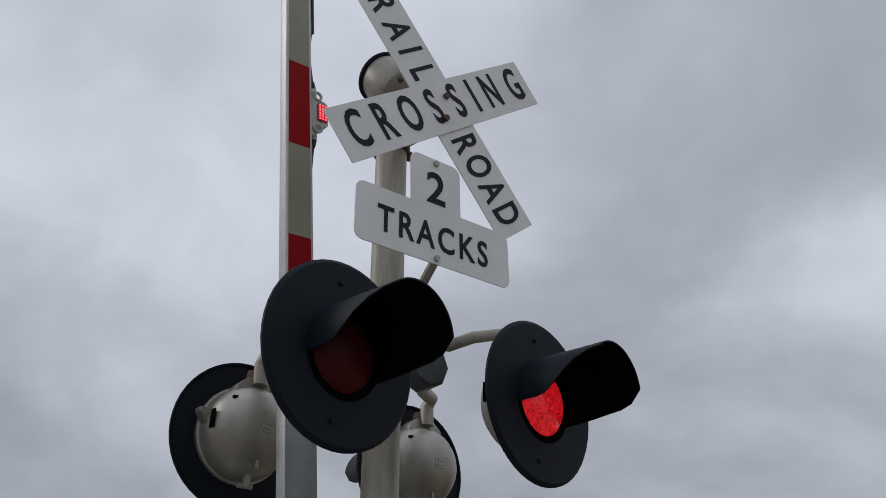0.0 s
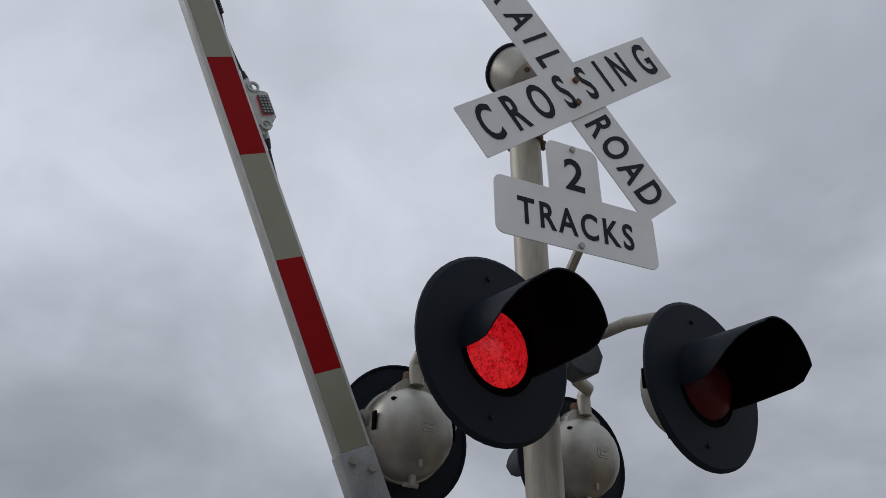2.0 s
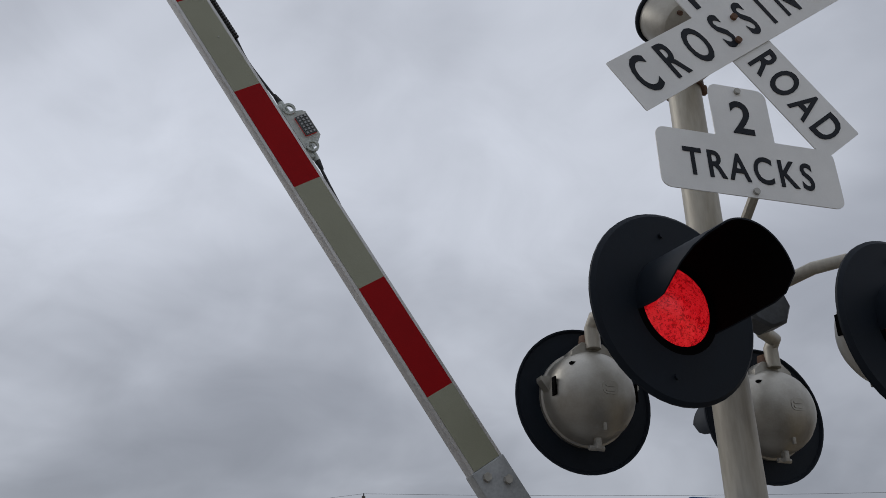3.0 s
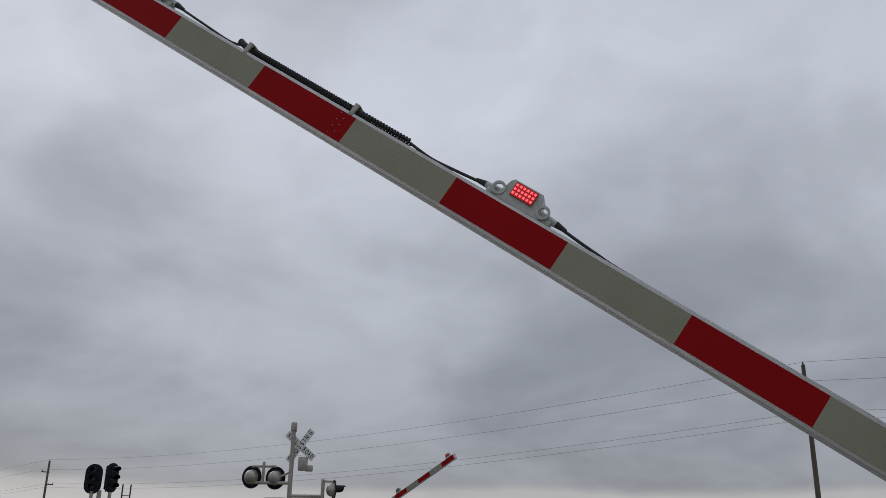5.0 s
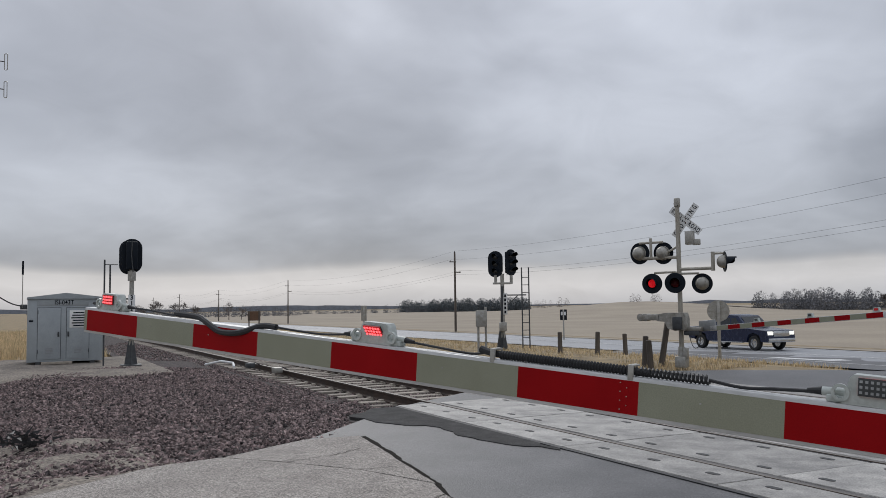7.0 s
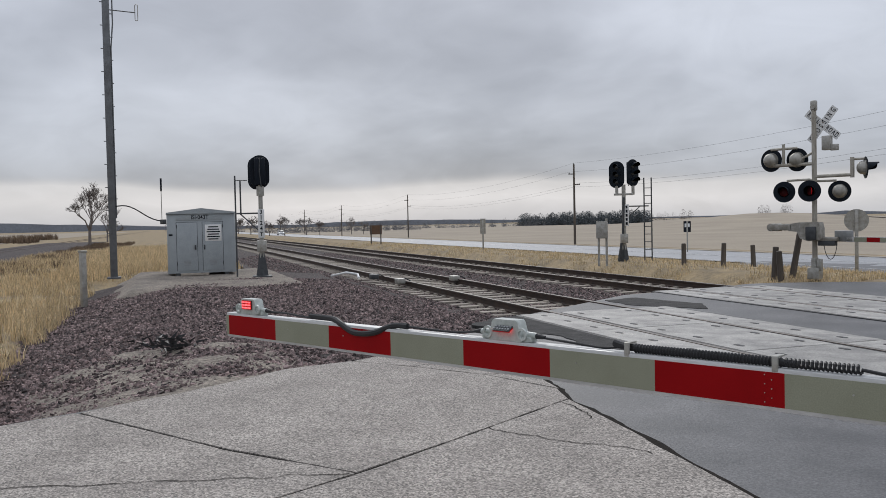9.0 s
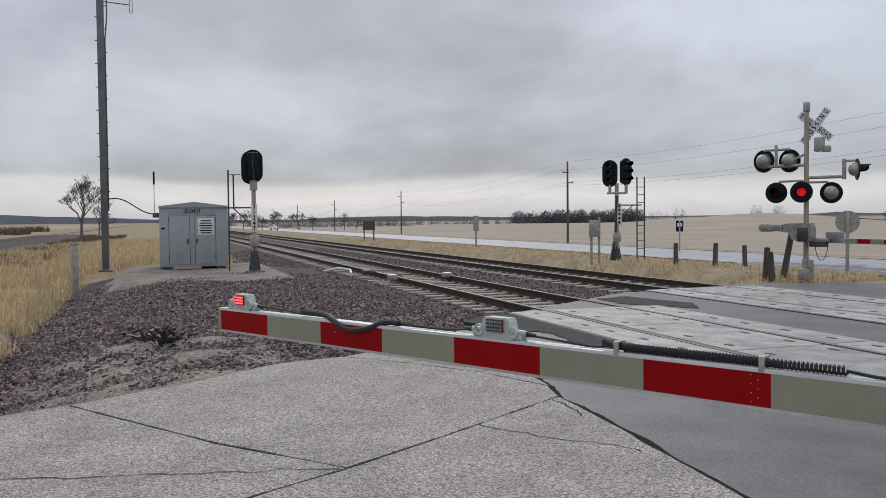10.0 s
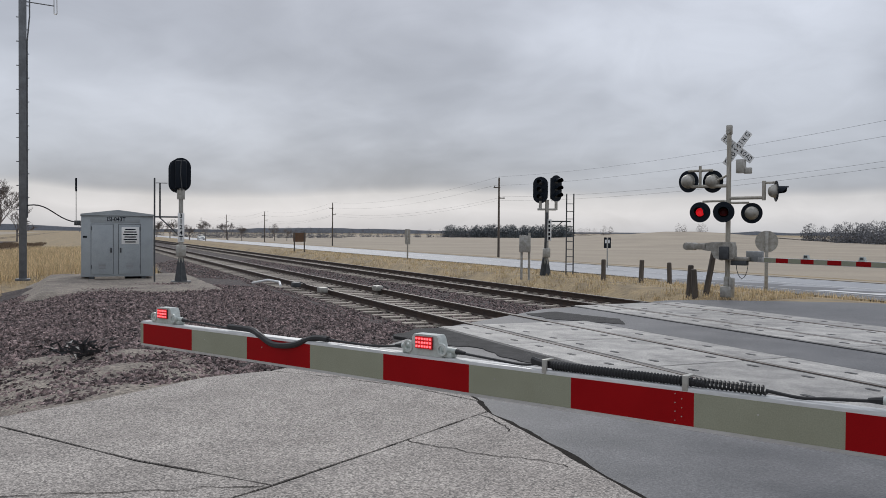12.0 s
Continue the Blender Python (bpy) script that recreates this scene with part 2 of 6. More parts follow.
M_TWIG = mat("bare_twigs", (0.21, 0.185, 0.17), (0.14, 0.12, 0.11), 1.5, 0.9, 0, 0.1, 20, island=0.5)
# distance haze is put into these two tree colours: paler and bluer than bark or needles
M_PINE_HAZED = mat("evergreen", (0.095, 0.108, 0.115), (0.065, 0.076, 0.082), 0.6, 0.9, 0, 0, 9, island=0.8)
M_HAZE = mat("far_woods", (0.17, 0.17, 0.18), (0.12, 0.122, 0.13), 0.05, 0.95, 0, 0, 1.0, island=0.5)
M_TRUCK = mat("truck_blue", (0.012, 0.022, 0.06), (0.009, 0.017, 0.05), 4, 0.25, 0.2, 0)
M_GLASS = mat("dark_glass", (0.015, 0.018, 0.02), None, 4, 0.08, 0, 0)
M_CHROME = mat("chrome", (0.6, 0.61, 0.62), None, 8, 0.15, 0.9, 0)
M_TYRE = mat("tyre", (0.015, 0.015, 0.015), None, 20, 0.8, 0, 0.1)
M_VWHITE = mat("vehicle_white", (0.62, 0.63, 0.64), None, 4, 0.35, 0, 0)
M_YELLOW = mat("safety_yellow", (0.62, 0.36, 0.01), None, 4, 0.4, 0, 0)
M_BROWN = mat("brown_sign", (0.14, 0.075, 0.04), None, 6, 0.6, 0, 0)
M_LAMP = mat("headlight", (0.8, 0.8, 0.75), None, 8, 0.2, 0, 0, emit=(None, 1.2))


# ---------------------------------------------------------------- mesh helpers
def mesh_ob(name, bm, material, parent=None, label="", smooth=True, edge=35):
    me = bpy.data.meshes.new(name)
    bm.normal_update()
    if smooth:
        for f in bm.faces:
            f.smooth = True
        for e in bm.edges:
            if len(e.link_faces) == 2 and e.calc_face_angle(3.2) > radians(edge):
                e.smooth = False
    bm.to_mesh(me)
    bm.free()
    for m in material if isinstance(material, (list, tuple)) else [material]:
        me.materials.append(m)
    ob = new(name, me)
    if parent:
        ob.parent = parent
    if label:
        ob["label"] = label
    return ob


def part(name, bm, material, parent, label=""):
    return mesh_ob(name, bm, material, parent, label)


def thing(name, m, label, category, group="", kind=""):
    ob = new(name)
    ob.matrix_basis = m
    return tagged(ob, label, category, group, kind)


def B():
    return bmesh.new()


def mark(bm, verts, m):
    if m is not None:
        bmesh.ops.transform(bm, matrix=m, verts=verts)


def box(bm, c, s, bevel=0.0, m=None):
    r = bmesh.ops.create_cube(bm, size=1)["verts"]
    bmesh.ops.transform(bm, matrix=Matrix.Translation(c) @ Matrix.Diagonal((*s, 1)), verts=r)
    if bevel:
        es = list({e for v in r for e in v.link_edges})
        g = bmesh.ops.bevel(bm, geom=es, offset=bevel, segments=2, affect="EDGES", profile=0.5)
        r = list({v for f in g["faces"] for v in f.verts} | {v for v in r if v.is_valid})
    mark(bm, r, m)
    return bm


def cyl(bm, p0, p1, r0, r1=None, seg=20, caps=True):
    p0, p1 = Vector(p0), Vector(p1)
    r1 = r0 if r1 is None else r1
    d = p1 - p0
    m = Matrix.Translation((p0 + p1) / 2) @ d.to_track_quat("Z", "Y").to_matrix().to_4x4()
    bmesh.ops.create_cone(bm, cap_ends=caps, segments=seg, radius1=r0, radius2=r1, depth=d.length, matrix=m)
    return bm


def pipe(bm, pts, r, seg=10):
    """A round pipe along a line of points, with caps."""
    pts = [Vector(p) for p in pts]
    rings = []
    ref = Vector((0.3, 0.5, 0.81))
    for i, p in enumerate(pts):
        d = (pts[min(i + 1, len(pts) - 1)] - pts[max(i - 1, 0)]).normalized()
        a = d.cross(ref).normalized()
        b = d.cross(a)
        rings.append([bm.verts.new(p + r * (math.cos(k * math.tau / seg) * a + math.sin(k * math.tau / seg) * b)) for k in range(seg)])
    for A, C in zip(rings, rings[1:]):
        for k in range(seg):
            bm.faces.new((A[k], A[(k + 1) % seg], C[(k + 1) % seg], C[k]))
    bm.faces.new(rings[0][::-1])
    bm.faces.new(rings[-1])
    return bm


def lathe(bm, prof, seg=32, m=None, close=False):
    """Turns a profile of (radius, y) round the y axis."""
    rings = []
    for r, y in prof:
        if r < 1e-5:
            rings.append([bm.verts.new((0, y, 0))])
        else:
            rings.append([bm.verts.new((r * math.cos(k * math.tau / seg), y, r * math.sin(k * math.tau / seg))) for k in range(seg)])
    if close:
        rings.append(rings[0])
    for A, C in zip(rings, rings[1:]):
        for k in range(seg):
            k2 = (k + 1) % seg
            if len(A) == 1 and len(C) == 1:
                continue
            if len(A) == 1:
                bm.faces.new((A[0], C[k2], C[k]))
            elif len(C) == 1:
                bm.faces.new((A[k], A[k2], C[0]))
            else:
                bm.faces.new((A[k], A[k2], C[k2], C[k]))
    bmesh.ops.recalc_face_normals(bm, faces=bm.faces)
    mark(bm, list({v for R in rings for v in R}), m)
    return bm


def plate(bm, outline, y0, y1, m=None):
    """A plate with an outline in x and z, between two y."""
    a = [bm.verts.new((x, y0, z)) for x, z in outline]
    b = [bm.verts.new((x, y1, z)) for x, z in outline]
    bm.faces.new(a)
    bm.faces.new(b[::-1])
    n = len(a)
    for i in range(n):
        bm.faces.new((a[i], b[i], b[(i + 1) % n], a[(i + 1) % n]))
    bmesh.ops.recalc_face_normals(bm, faces=bm.faces)
    if n > 8:
        bmesh.ops.triangulate(bm, faces=[f for f in bm.faces if len(f.verts) > 8])
    mark(bm, a + b, m)
    return bm


def rounded(w, h, r, n=5, cx=0.0, cz=0.0):
    pts = []
    for sx, sz, a0 in ((1, 1, 0), (-1, 1, 90), (-1, -1, 180), (1, -1, 270)):
        for i in range(n + 1):
            a = radians(a0 + 90 * i / n)
            pts.append((cx + sx * (w / 2 - r) + r * math.cos(a), cz + sz * (h / 2 - r) + r * math.sin(a)))
    return pts


def lettering(parent, text, size, place, material=None, stretch=1.0, name="lettering", bold=0.0, spacing=1.0):
    """Raised letters that face -y, centred on place, as a mesh part."""
    cu = bpy.data.curves.new("t", "FONT")
    cu.body, cu.size, cu.align_x, cu.align_y = text, size, "CENTER", "CENTER"
    cu.extrude, cu.offset, cu.resolution_u, cu.space_character = 0.0012, bold, 4, spacing
    tmp = bpy.data.objects.new("t", cu)
    scene.collection.objects.link(tmp)
    me = bpy.data.meshes.new_from_object(tmp.evaluated_get(bpy.context.evaluated_depsgraph_get()))
    bpy.data.objects.remove(tmp)
    bpy.data.curves.remove(cu)
    me.transform(place @ pose(0, 0, 0, 90) @ Matrix.Diagonal((stretch, 1, 1, 1)))
    me.materials.clear()
    me.materials.append(material or M_INK)
    ob = new(name, me)
    ob.parent = parent
    return ob


def bars(parent, n, w, h, gap, place, material=None):
    """Unreadable lines of writing as plain bars."""
    for i in range(n):
        bm = B()
        k = 0.75 + 0.25 * ((i * 37) % 5) / 4
        box(bm, (0, 0, -i * gap), (w * k, 0.002, h), 0, place)
        part("text_bar", bm, material or M_INK, parent)


# ---------------------------------------------------------------- plan: the tracks run along T, N points across them
TA = radians(62.3)
T = Vector((-math.sin(TA), math.cos(TA), 0))
NV = Vector((math.cos(TA), math.sin(TA), 0))
TRACK_M = Matrix(((NV.x, T.x, 0, 0), (NV.y, T.y, 0, 0), (0, 0, 1, 0), (0, 0, 0, 1)))  # local x across, local y along the track
TRACKS = (7.22, 11.67)


def sn(s, n, z=0.0):
    p = T * s + NV * n
    return (p.x, p.y, z)


def smooth(a, b, x):
    t = min(1, max(0, (x - a) / (b - a)))
    return t * t * (3 - 2 * t)


def ground_z(s, n):
    """Height of the land, by distance along and across the tracks."""
    z = -0.06
    z -= 0.89 * smooth(17, 29.5, n)
    z -= 0.7 * smooth(39, 52, n)
    if n > 120:
        p = T * s + NV * n
        b = math.degrees(math.atan2(-p.x, p.y))
        z += 5.0 * math.exp(-(((b - 23) / 5.5) ** 2)) * smooth(190, 430, p.length)
    z -= 0.7 * smooth(2.5, 4.5, n) * smooth(16.2, 14.6, n)
    z -= 0.9 * smooth(5, 8, s) * smooth(34.5, 31.5, s) * smooth(-2.6, -1.2, n) * smooth(6.5, 5, n)
    z -= 0.35 * smooth(0, -3, n) * smooth(11, 14, s) * smooth(40, 28, s)
    return z


def grid_sheet(name, ss, ns, material, label, category, lift=0.0, kind="structure", f=None):
    bm = B()
    V = [[bm.verts.new(sn(s, n, (f or ground_z)(s, n) + lift)) for n in ns] for s in ss]
    for a, b in zip(V, V[1:]):
        for i in range(len(ns) - 1):
            bm.faces.new((a[i], a[i + 1], b[i + 1], b[i]))
    bmesh.ops.recalc_face_normals(bm, faces=bm.faces)
    if bm.faces and sum(q.normal.z for q in bm.faces) < 0:
        bmesh.ops.reverse_faces(bm, faces=bm.faces)
    return tagged(mesh_ob(name, bm, material), label, category, "", kind)


def steps(a, b, n):
    return [a + (b - a) * i / n for i in range(n + 1)]


def ragged(outline, amp=0.06, step=0.18, seed=0):
    """An outline with broken, crumbling edges."""
    out = []
    n = len(outline)
    for i in range(n):
        a, b = Vector((*outline[i], 0)), Vector((*outline[(i + 1) % n], 0))
        ln = (b - a).length
        k = max(1, int(min(ln, 6) / step))
        side = Vector((-(b - a).y, (b - a).x, 0)).normalized()
        for j in range(k):
            p = a.lerp(b, j / k)
            w = noise.noise((p.x * 2.3, p.y * 2.3, seed)) + 0.5 * noise.noise((p.x * 7, p.y * 7, seed))
            out.append((p.x + side.x * w * amp, p.y + side.y * w * amp))
    return out


def sheet(name, outline, z, material, label, category, thick=0.12):
    """A slab with an outline in x and y, its top at z."""
    bm = B()
    a = [bm.verts.new((x, y, z)) for x, y in outline]
    b = [bm.verts.new((x, y, z - thick)) for x, y in outline]
    bm.faces.new(a)
    n = len(a)
    for i in range(n):
        bm.faces.new((a[i], b[i], b[(i + 1) % n], a[(i + 1) % n]))
    bmesh.ops.recalc_face_normals(bm, faces=bm.faces)
    bm.normal_update()
    if bm.faces[0].normal.z < 0 or a[0].normal.z < 0:
        bmesh.ops.reverse_faces(bm, faces=bm.faces)
    return tagged(mesh_ob(name, bm, material, smooth=False), label, category, "", "structure")


# ---------------------------------------------------------------- land
FARS = [-2500, -1200, -600, -300, -150] + steps(-80, 80, 64) + steps(100, 500, 20) + [700, 1200, 2500]
FARN = [-2500, -900, -300, -120, -60, -40, -30] + steps(-24, 34, 58) + [40, 50, 60, 70, 80, 100, 130, 160, 200, 250, 300, 360, 420, 500, 900, 2500]
grid_sheet("ground", FARS, FARN, M_GRASSG, "dry tan winter grass over level ground", "ground")
grid_sheet("field", [-900, -400, -200, -100, -40, 0, 40, 80] + steps(100, 500, 20) + [700, 1200], [39.6, 42, 46, 52, 60, 70, 80, 100, 130, 160, 200, 250, 300, 360, 420, 500, 800], M_FIELD, "pale harvested stubble field beyond the highway", "field", 0.03)
grid_sheet("tilled_strip", [-400, -250, -150, -100, -60, -40], [60, 66, 72, 80, 90], M_SOIL, "strip of dark tilled soil in the field", "soil", 0.07)
grid_sheet("tilled_rise", steps(150, 330, 9), [300, 330, 345], M_SOIL, "dark ploughed band on the far rise", "soil", 0.3)
grid_sheet("highway", [-600, -300, -100, -40, 0, 40, 80, 160, 400, 900], [30.0, 32, 34, 36, 38.8], M_HWY, "pale grey two-lane highway beside the tracks", "highway", 0.05)
for nn in (30.5, 34.2, 34.5, 38.2):
    o = grid_sheet("lane_line", [-300, -60, -20, 0, 20, 40, 80, 160, 400], [nn, nn + 0.11], M_PAINT, "painted line on the highway", "road marking", 0.062)

# road over the crossing: asphalt, old concrete slab, dark patches
sheet("road", [(-7.2, 7.0), (-7.2, -9), (6, -9), (4.2, 3), (3.4, 12), (3.0, 19.3), (-8.4, 19.5), (-9.4, 15.4), (-8.7, 11.0)], -0.004, M_ASPH, "damp grey asphalt road over the crossing", "road")


sheet("joint_bed", [(-9.1, -9), (-8.1, -2), (-7.05, 2.4), (-7.2, 4.4), (-7.4, 5.5), (-7.25, 6.3), (-7.38, 7.6), (-7.05, 8.2), (-5.2, 6.88), (-4.3, 6.33), (-3.8, 5.83), (-3.1, 5.4), (-1.98, 4.66), (-0.6, 3.78), (0.55, 3.03), (1.15, 1.5), (1.35, -1), (1.55, -9)], 0.004, M_JOINT, "dirt-filled joints under the concrete slabs", "pavement", 0.1)


def slab_piece(outline, label):
    return sheet("concrete_slab", ragged(outline, 0.016, 0.10), 0.012, M_SLAB, label, "pavement", 0.15)


slab_piece([(-9.2, -9), (-8.2, -2), (-7.12, 2.4), (-7.1, 3.025), (-5.03, 3.205), (-3.87, 3.44), (-3.8, 1), (-3.6, -9)], "weathered concrete slab with worn edge")
slab_piece([(-7.1, 3.055), (-7.25, 4.4), (-7.5, 5.5), (-7.33, 6.27), (-6.5, 6.45), (-5.5, 6.56), (-4.5, 6.43), (-4.16, 6.13), (-3.97, 4.5), (-3.875, 3.465), (-5.03, 3.235)], "weathered concrete slab beside the gravel")
slab_piece([(-3.845, 3.465), (-3.945, 4.5), (-4.13, 6.1), (-3.8, 5.9), (-3.1, 5.47), (-2.52, 5.07), (-1.98, 4.73), (-1.3, 4.25), (-0.6, 3.85), (0.6, 3.1), (1.2, 1.5), (1.4, -1), (1.6, -9), (-3.575, -9), (-3.775, 1)], "weathered concrete slab with a crumbling edge against asphalt")
slab_piece([(-7.31, 6.30), (-7.46, 7.68), (-7.09, 8.3), (-6.3, 7.75), (-5.2, 6.95), (-4.5, 6.46), (-5.5, 6.585), (-6.48, 6.475)], "small cracked concrete slab beside the asphalt")
sheet("asphalt_crack", ragged([(-7.05, 8.37), (-6.25, 7.81), (-5.15, 7.0), (-4.45, 6.48), (-4.12, 6.15), (-3.77, 5.95), (-3.07, 5.52), (-2.49, 5.12), (-1.95, 4.77), (-0.57, 3.89), (0.64, 3.13), (0.5, 2.5), (-2, 4.2), (-4.5, 6), (-7, 7.8)], 0.04, 0.09, 9), 0.003, M_JOINT, "dark broken seam between concrete and asphalt", "road", 0.05)


def crack_strip(points, seed):
    """A thin wandering crack as a narrow dark ribbon just above the slab."""
    bm = B()
    pairs = []
    for (x0, y0), (x1, y1) in zip(points, points[1:]):
        k = max(2, int(math.hypot(x1 - x0, y1 - y0) / 0.06))
        d = Vector((x1 - x0, y1 - y0, 0)).normalized()
        n = Vector((-d.y, d.x, 0))
        for q in range(k):
            t = q / k
            p = Vector((x0 + (x1 - x0) * t, y0 + (y1 - y0) * t, 0.0165)) + n * 0.05 * (noise.noise((x0 + t * 3, y0 + t * 3, seed)) + 0.5 * noise.noise((x0 + t * 14, y0, seed)))
            w = 0.005 + 0.004 * noise.noise((x0 + t * 9, y0, seed + 4))
            pairs.append((bm.verts.new(p - n * w), bm.verts.new(p + n * w)))
    for a, b in zip(pairs, pairs[1:]):
        bm.faces.new((a[0], b[0], b[1], a[1]))
    bmesh.ops.recalc_face_normals(bm, faces=bm.faces)
    tagged(mesh_ob("slab_crack", bm, M_JOINT), "thin dark crack in the concrete", "crack", "", "structure")


for k, pts in enumerate(([(-3.98, 4.85), (-3.3, 4.92), (-2.85, 5.05), (-2.6, 5.0)], [(-4.1, 5.95), (-3.85, 5.85), (-3.5, 5.6)], [(-3.9, 3.42), (-4.6, 2.6), (-5.6, 1.5)], [(-6.49, 6.46), (-6.34, 7.1), (-6.4, 7.6)], [(-5.52, 6.57), (-5.35, 6.8), (-5.2, 6.95)])):
    crack_strip(pts, k)
for ol, z in (([(-8.6, 9.8), (-8.9, 10.7), (-8.55, 11.2), (-7.04, 10.35), (-5.44, 9.35), (-4.4, 8.75), (-5.49, 8.78), (-6.96, 9.5), (-7.67, 9.37)], 0.007), ([(-9.1, 14.15), (-8.0, 13.6), (-6.7, 13.75), (-7.2, 14.5), (-8.8, 14.95)], 0.006)):
    sheet("asphalt_patch", ragged(ol, 0.12, 0.14, 4), z, M_ASPHD, "dark crumbling asphalt patch at the crossing", "road", 0.05)


def road_left(y):
    """The left edge of the road beyond the tracks, round the grassy island."""
    return -8.6 + 5.4 * smooth(19.2, 24, y) - 9.5 * smooth(24.5, 33, y) - 7 * smooth(33, 42, y)


bm = B()
rows = []
for y in steps(19.0, 46, 54):
    xl = road_left(y)
    xr = 3.0 + 3 * smooth(20, 28, y) + 12 * smooth(27, 38, y)
    row = []
    for k in range(13):
        x = xl + (xr - xl) * k / 12
        p = Vector((x, y, 0))
        row.append(bm.verts.new((x, y, ground_z(p.dot(T), p.dot(NV)) + 0.053 if p.dot(NV) > 16 else -0.008)))
    rows.append(row)
for a, b in zip(rows, rows[1:]):
    for i in range(12):
        if (a[i].co + b[i + 1].co).dot(NV) / 2 < 33:
            bm.faces.new((a[i], a[i + 1], b[i + 1], b[i]))
tagged(mesh_ob("road_apron", bm, M_ASPH), "damp asphalt apron where the road meets the highway", "road", "", "structure")


# ---------------------------------------------------------------- railway
def ballast_z(s, n):
    u = min(abs(n - c) for c in TRACKS)
    return -0.185 - 0.25 * smooth(1.6, 3.3, u) * smooth(14, 22, s)


S0, S1 = 13.0, 420.0
grid_sheet("ballast_bed", steps(10, 60, 50) + [80, 110, 150, 220, 300, 420], steps(3.9, 15.3, 38), M_BALLAST, "purplish grey crushed stone ballast", "ballast", 0.0, "structure", ballast_z)
grid_sheet("ballast_bed", [-200, -60, -30, -16, -9, -5], steps(4.6, 14.8, 34), M_BALLAST, "purplish grey crushed stone ballast", "ballast", 0.0, "structure", ballast_z)


def bank_z(s, n):
    # the gravel shoulder between the slab, the hut and the tracks
    return 0.03 + 0.05 * noise.noise((s * 0.6, n * 0.6, 0)) - 0.55 * smooth(0.4, -3.0, n) - 0.16 * smooth(3.5, 6, n) - 0.06 * smooth(11, 9, s)


grid_sheet("dirt_shoulder", steps(8.0, 13.2, 26), steps(-2.6, 2.6, 26), M_DIRT, "tan dirt and straw at the pavement edge", "dirt", -0.072, "structure", lambda s, n: bank_z(s, n) + 0.03 + 0.05 * noise.noise((s * 1.6, n * 1.6, 5)) - 0.09 * smooth(1.2, 2.6, math.hypot((s - 10.2) * 0.8, n - 0.1)))
bank = grid_sheet("gravel_bank", steps(8, 31, 46), steps(-3.0, 5.6, 22), M_BALLAST, "dark crushed stone bank beside the pavement", "gravel", -0.06, "structure", bank_z)
grid_sheet("gravel_pad", steps(22.5, 33, 24), steps(-1.5, 4.6, 16), M_DIRT, "packed tan gravel pad under the equipment hut", "gravel", 0.0, "structure", lambda s, n: 0.012 + 0.03 * noise.noise((s, n, 3)) - 0.4 * smooth(-0.6, -1.5, n) - 0.3 * smooth(3.7, 4.6, n) - 0.3 * smooth(23.8, 22.5, s))

RAIL_PROF = [(-0.07, -0.17), (0.07, -0.17), (0.07, -0.155), (0.012, -0.13), (0.012, -0.045), (0.036, -0.035), (0.036, -0.004), (0.030, 0.0), (-0.030, 0.0), (-0.036, -0.004), (-0.036, -0.035), (-0.012, -0.045), (-0.012, -0.13), (-0.07, -0.155)]


def rail(n, s0, s1, parent):
    bm = B()
    rings = [[bm.verts.new((n + x, s, z + 0.02)) for x, z in RAIL_PROF] for s in steps(s0, s1, 8)]
    for a, b in zip(rings, rings[1:]):
        for i in range(len(RAIL_PROF)):
            f = bm.faces.new((a[i], a[(i + 1) % len(a)], b[(i + 1) % len(a)], b[i]))
            f.material_index = 1 if i in (6, 7, 8) else 0
    bm.faces.new(rings[0][::-1]); bm.faces.new(rings[-1])
    bmesh.ops.recalc_face_normals(bm, faces=bm.faces)
    return mesh_ob("rail", bm, [M_RAIL, M_RAILTOP], parent, "brown steel rail with a worn bright top", edge=20)


def tie_mesh():
    bm = B()
    box(bm, (0, 0, -0.1), (2.6, 0.24, 0.2), 0.015)
    for s in (-0.753, 0.753):
        box(bm, (s - 0.11, 0, 0.012), (0.07, 0.14, 0.03))
        box(bm, (s + 0.11, 0, 0.012), (0.07, 0.14, 0.03))
    me = bpy.data.meshes.new("tie")
    bm.to_mesh(me); bm.free()
    me.materials.append(M_TIE)
    return me


TIE = tie_mesh()
for k, c in enumerate(TRACKS):
    tr = thing("railway_track", TRACK_M, ("railway track of worn steel rails on concrete ties", "second railway track of steel rails on ties in ballast")[k], "railway track", "tracks", "structure")
    for off in (-0.753, 0.753):
        rail(c + off, -200, 420, tr)
    s = (S0, 16.1)[k] + 0.25
    for i in range(150):
        o = new("tie", TIE)
        o.parent = tr
        o.matrix_basis = pose(c, s + 0.61 * i, -0.142 + random.uniform(-0.012, 0.004), 0, 0, random.uniform(-0.8, 0.8))


# ---------------------------------------------------------------- concrete crossing panels
def panel_mesh(w, l):
    bm = B()
    box(bm, (0, 0, -0.1), (w, l, 0.2), 0.012)
    me = bpy.data.meshes.new("panel")
    bm.to_mesh(me); bm.free()
    me.materials.append(M_PANEL)
    return me


def hole_mesh():
    bm = B()
    plate(bm, rounded(0.07, 0.17, 0.033, 3), -0.002, 0.002, pose(0, 0, 0, 90))
    me = bpy.data.meshes.new("lift_slot")
    bm.to_mesh(me); bm.free()
    me.materials.append(M_RUBBER)
    return me


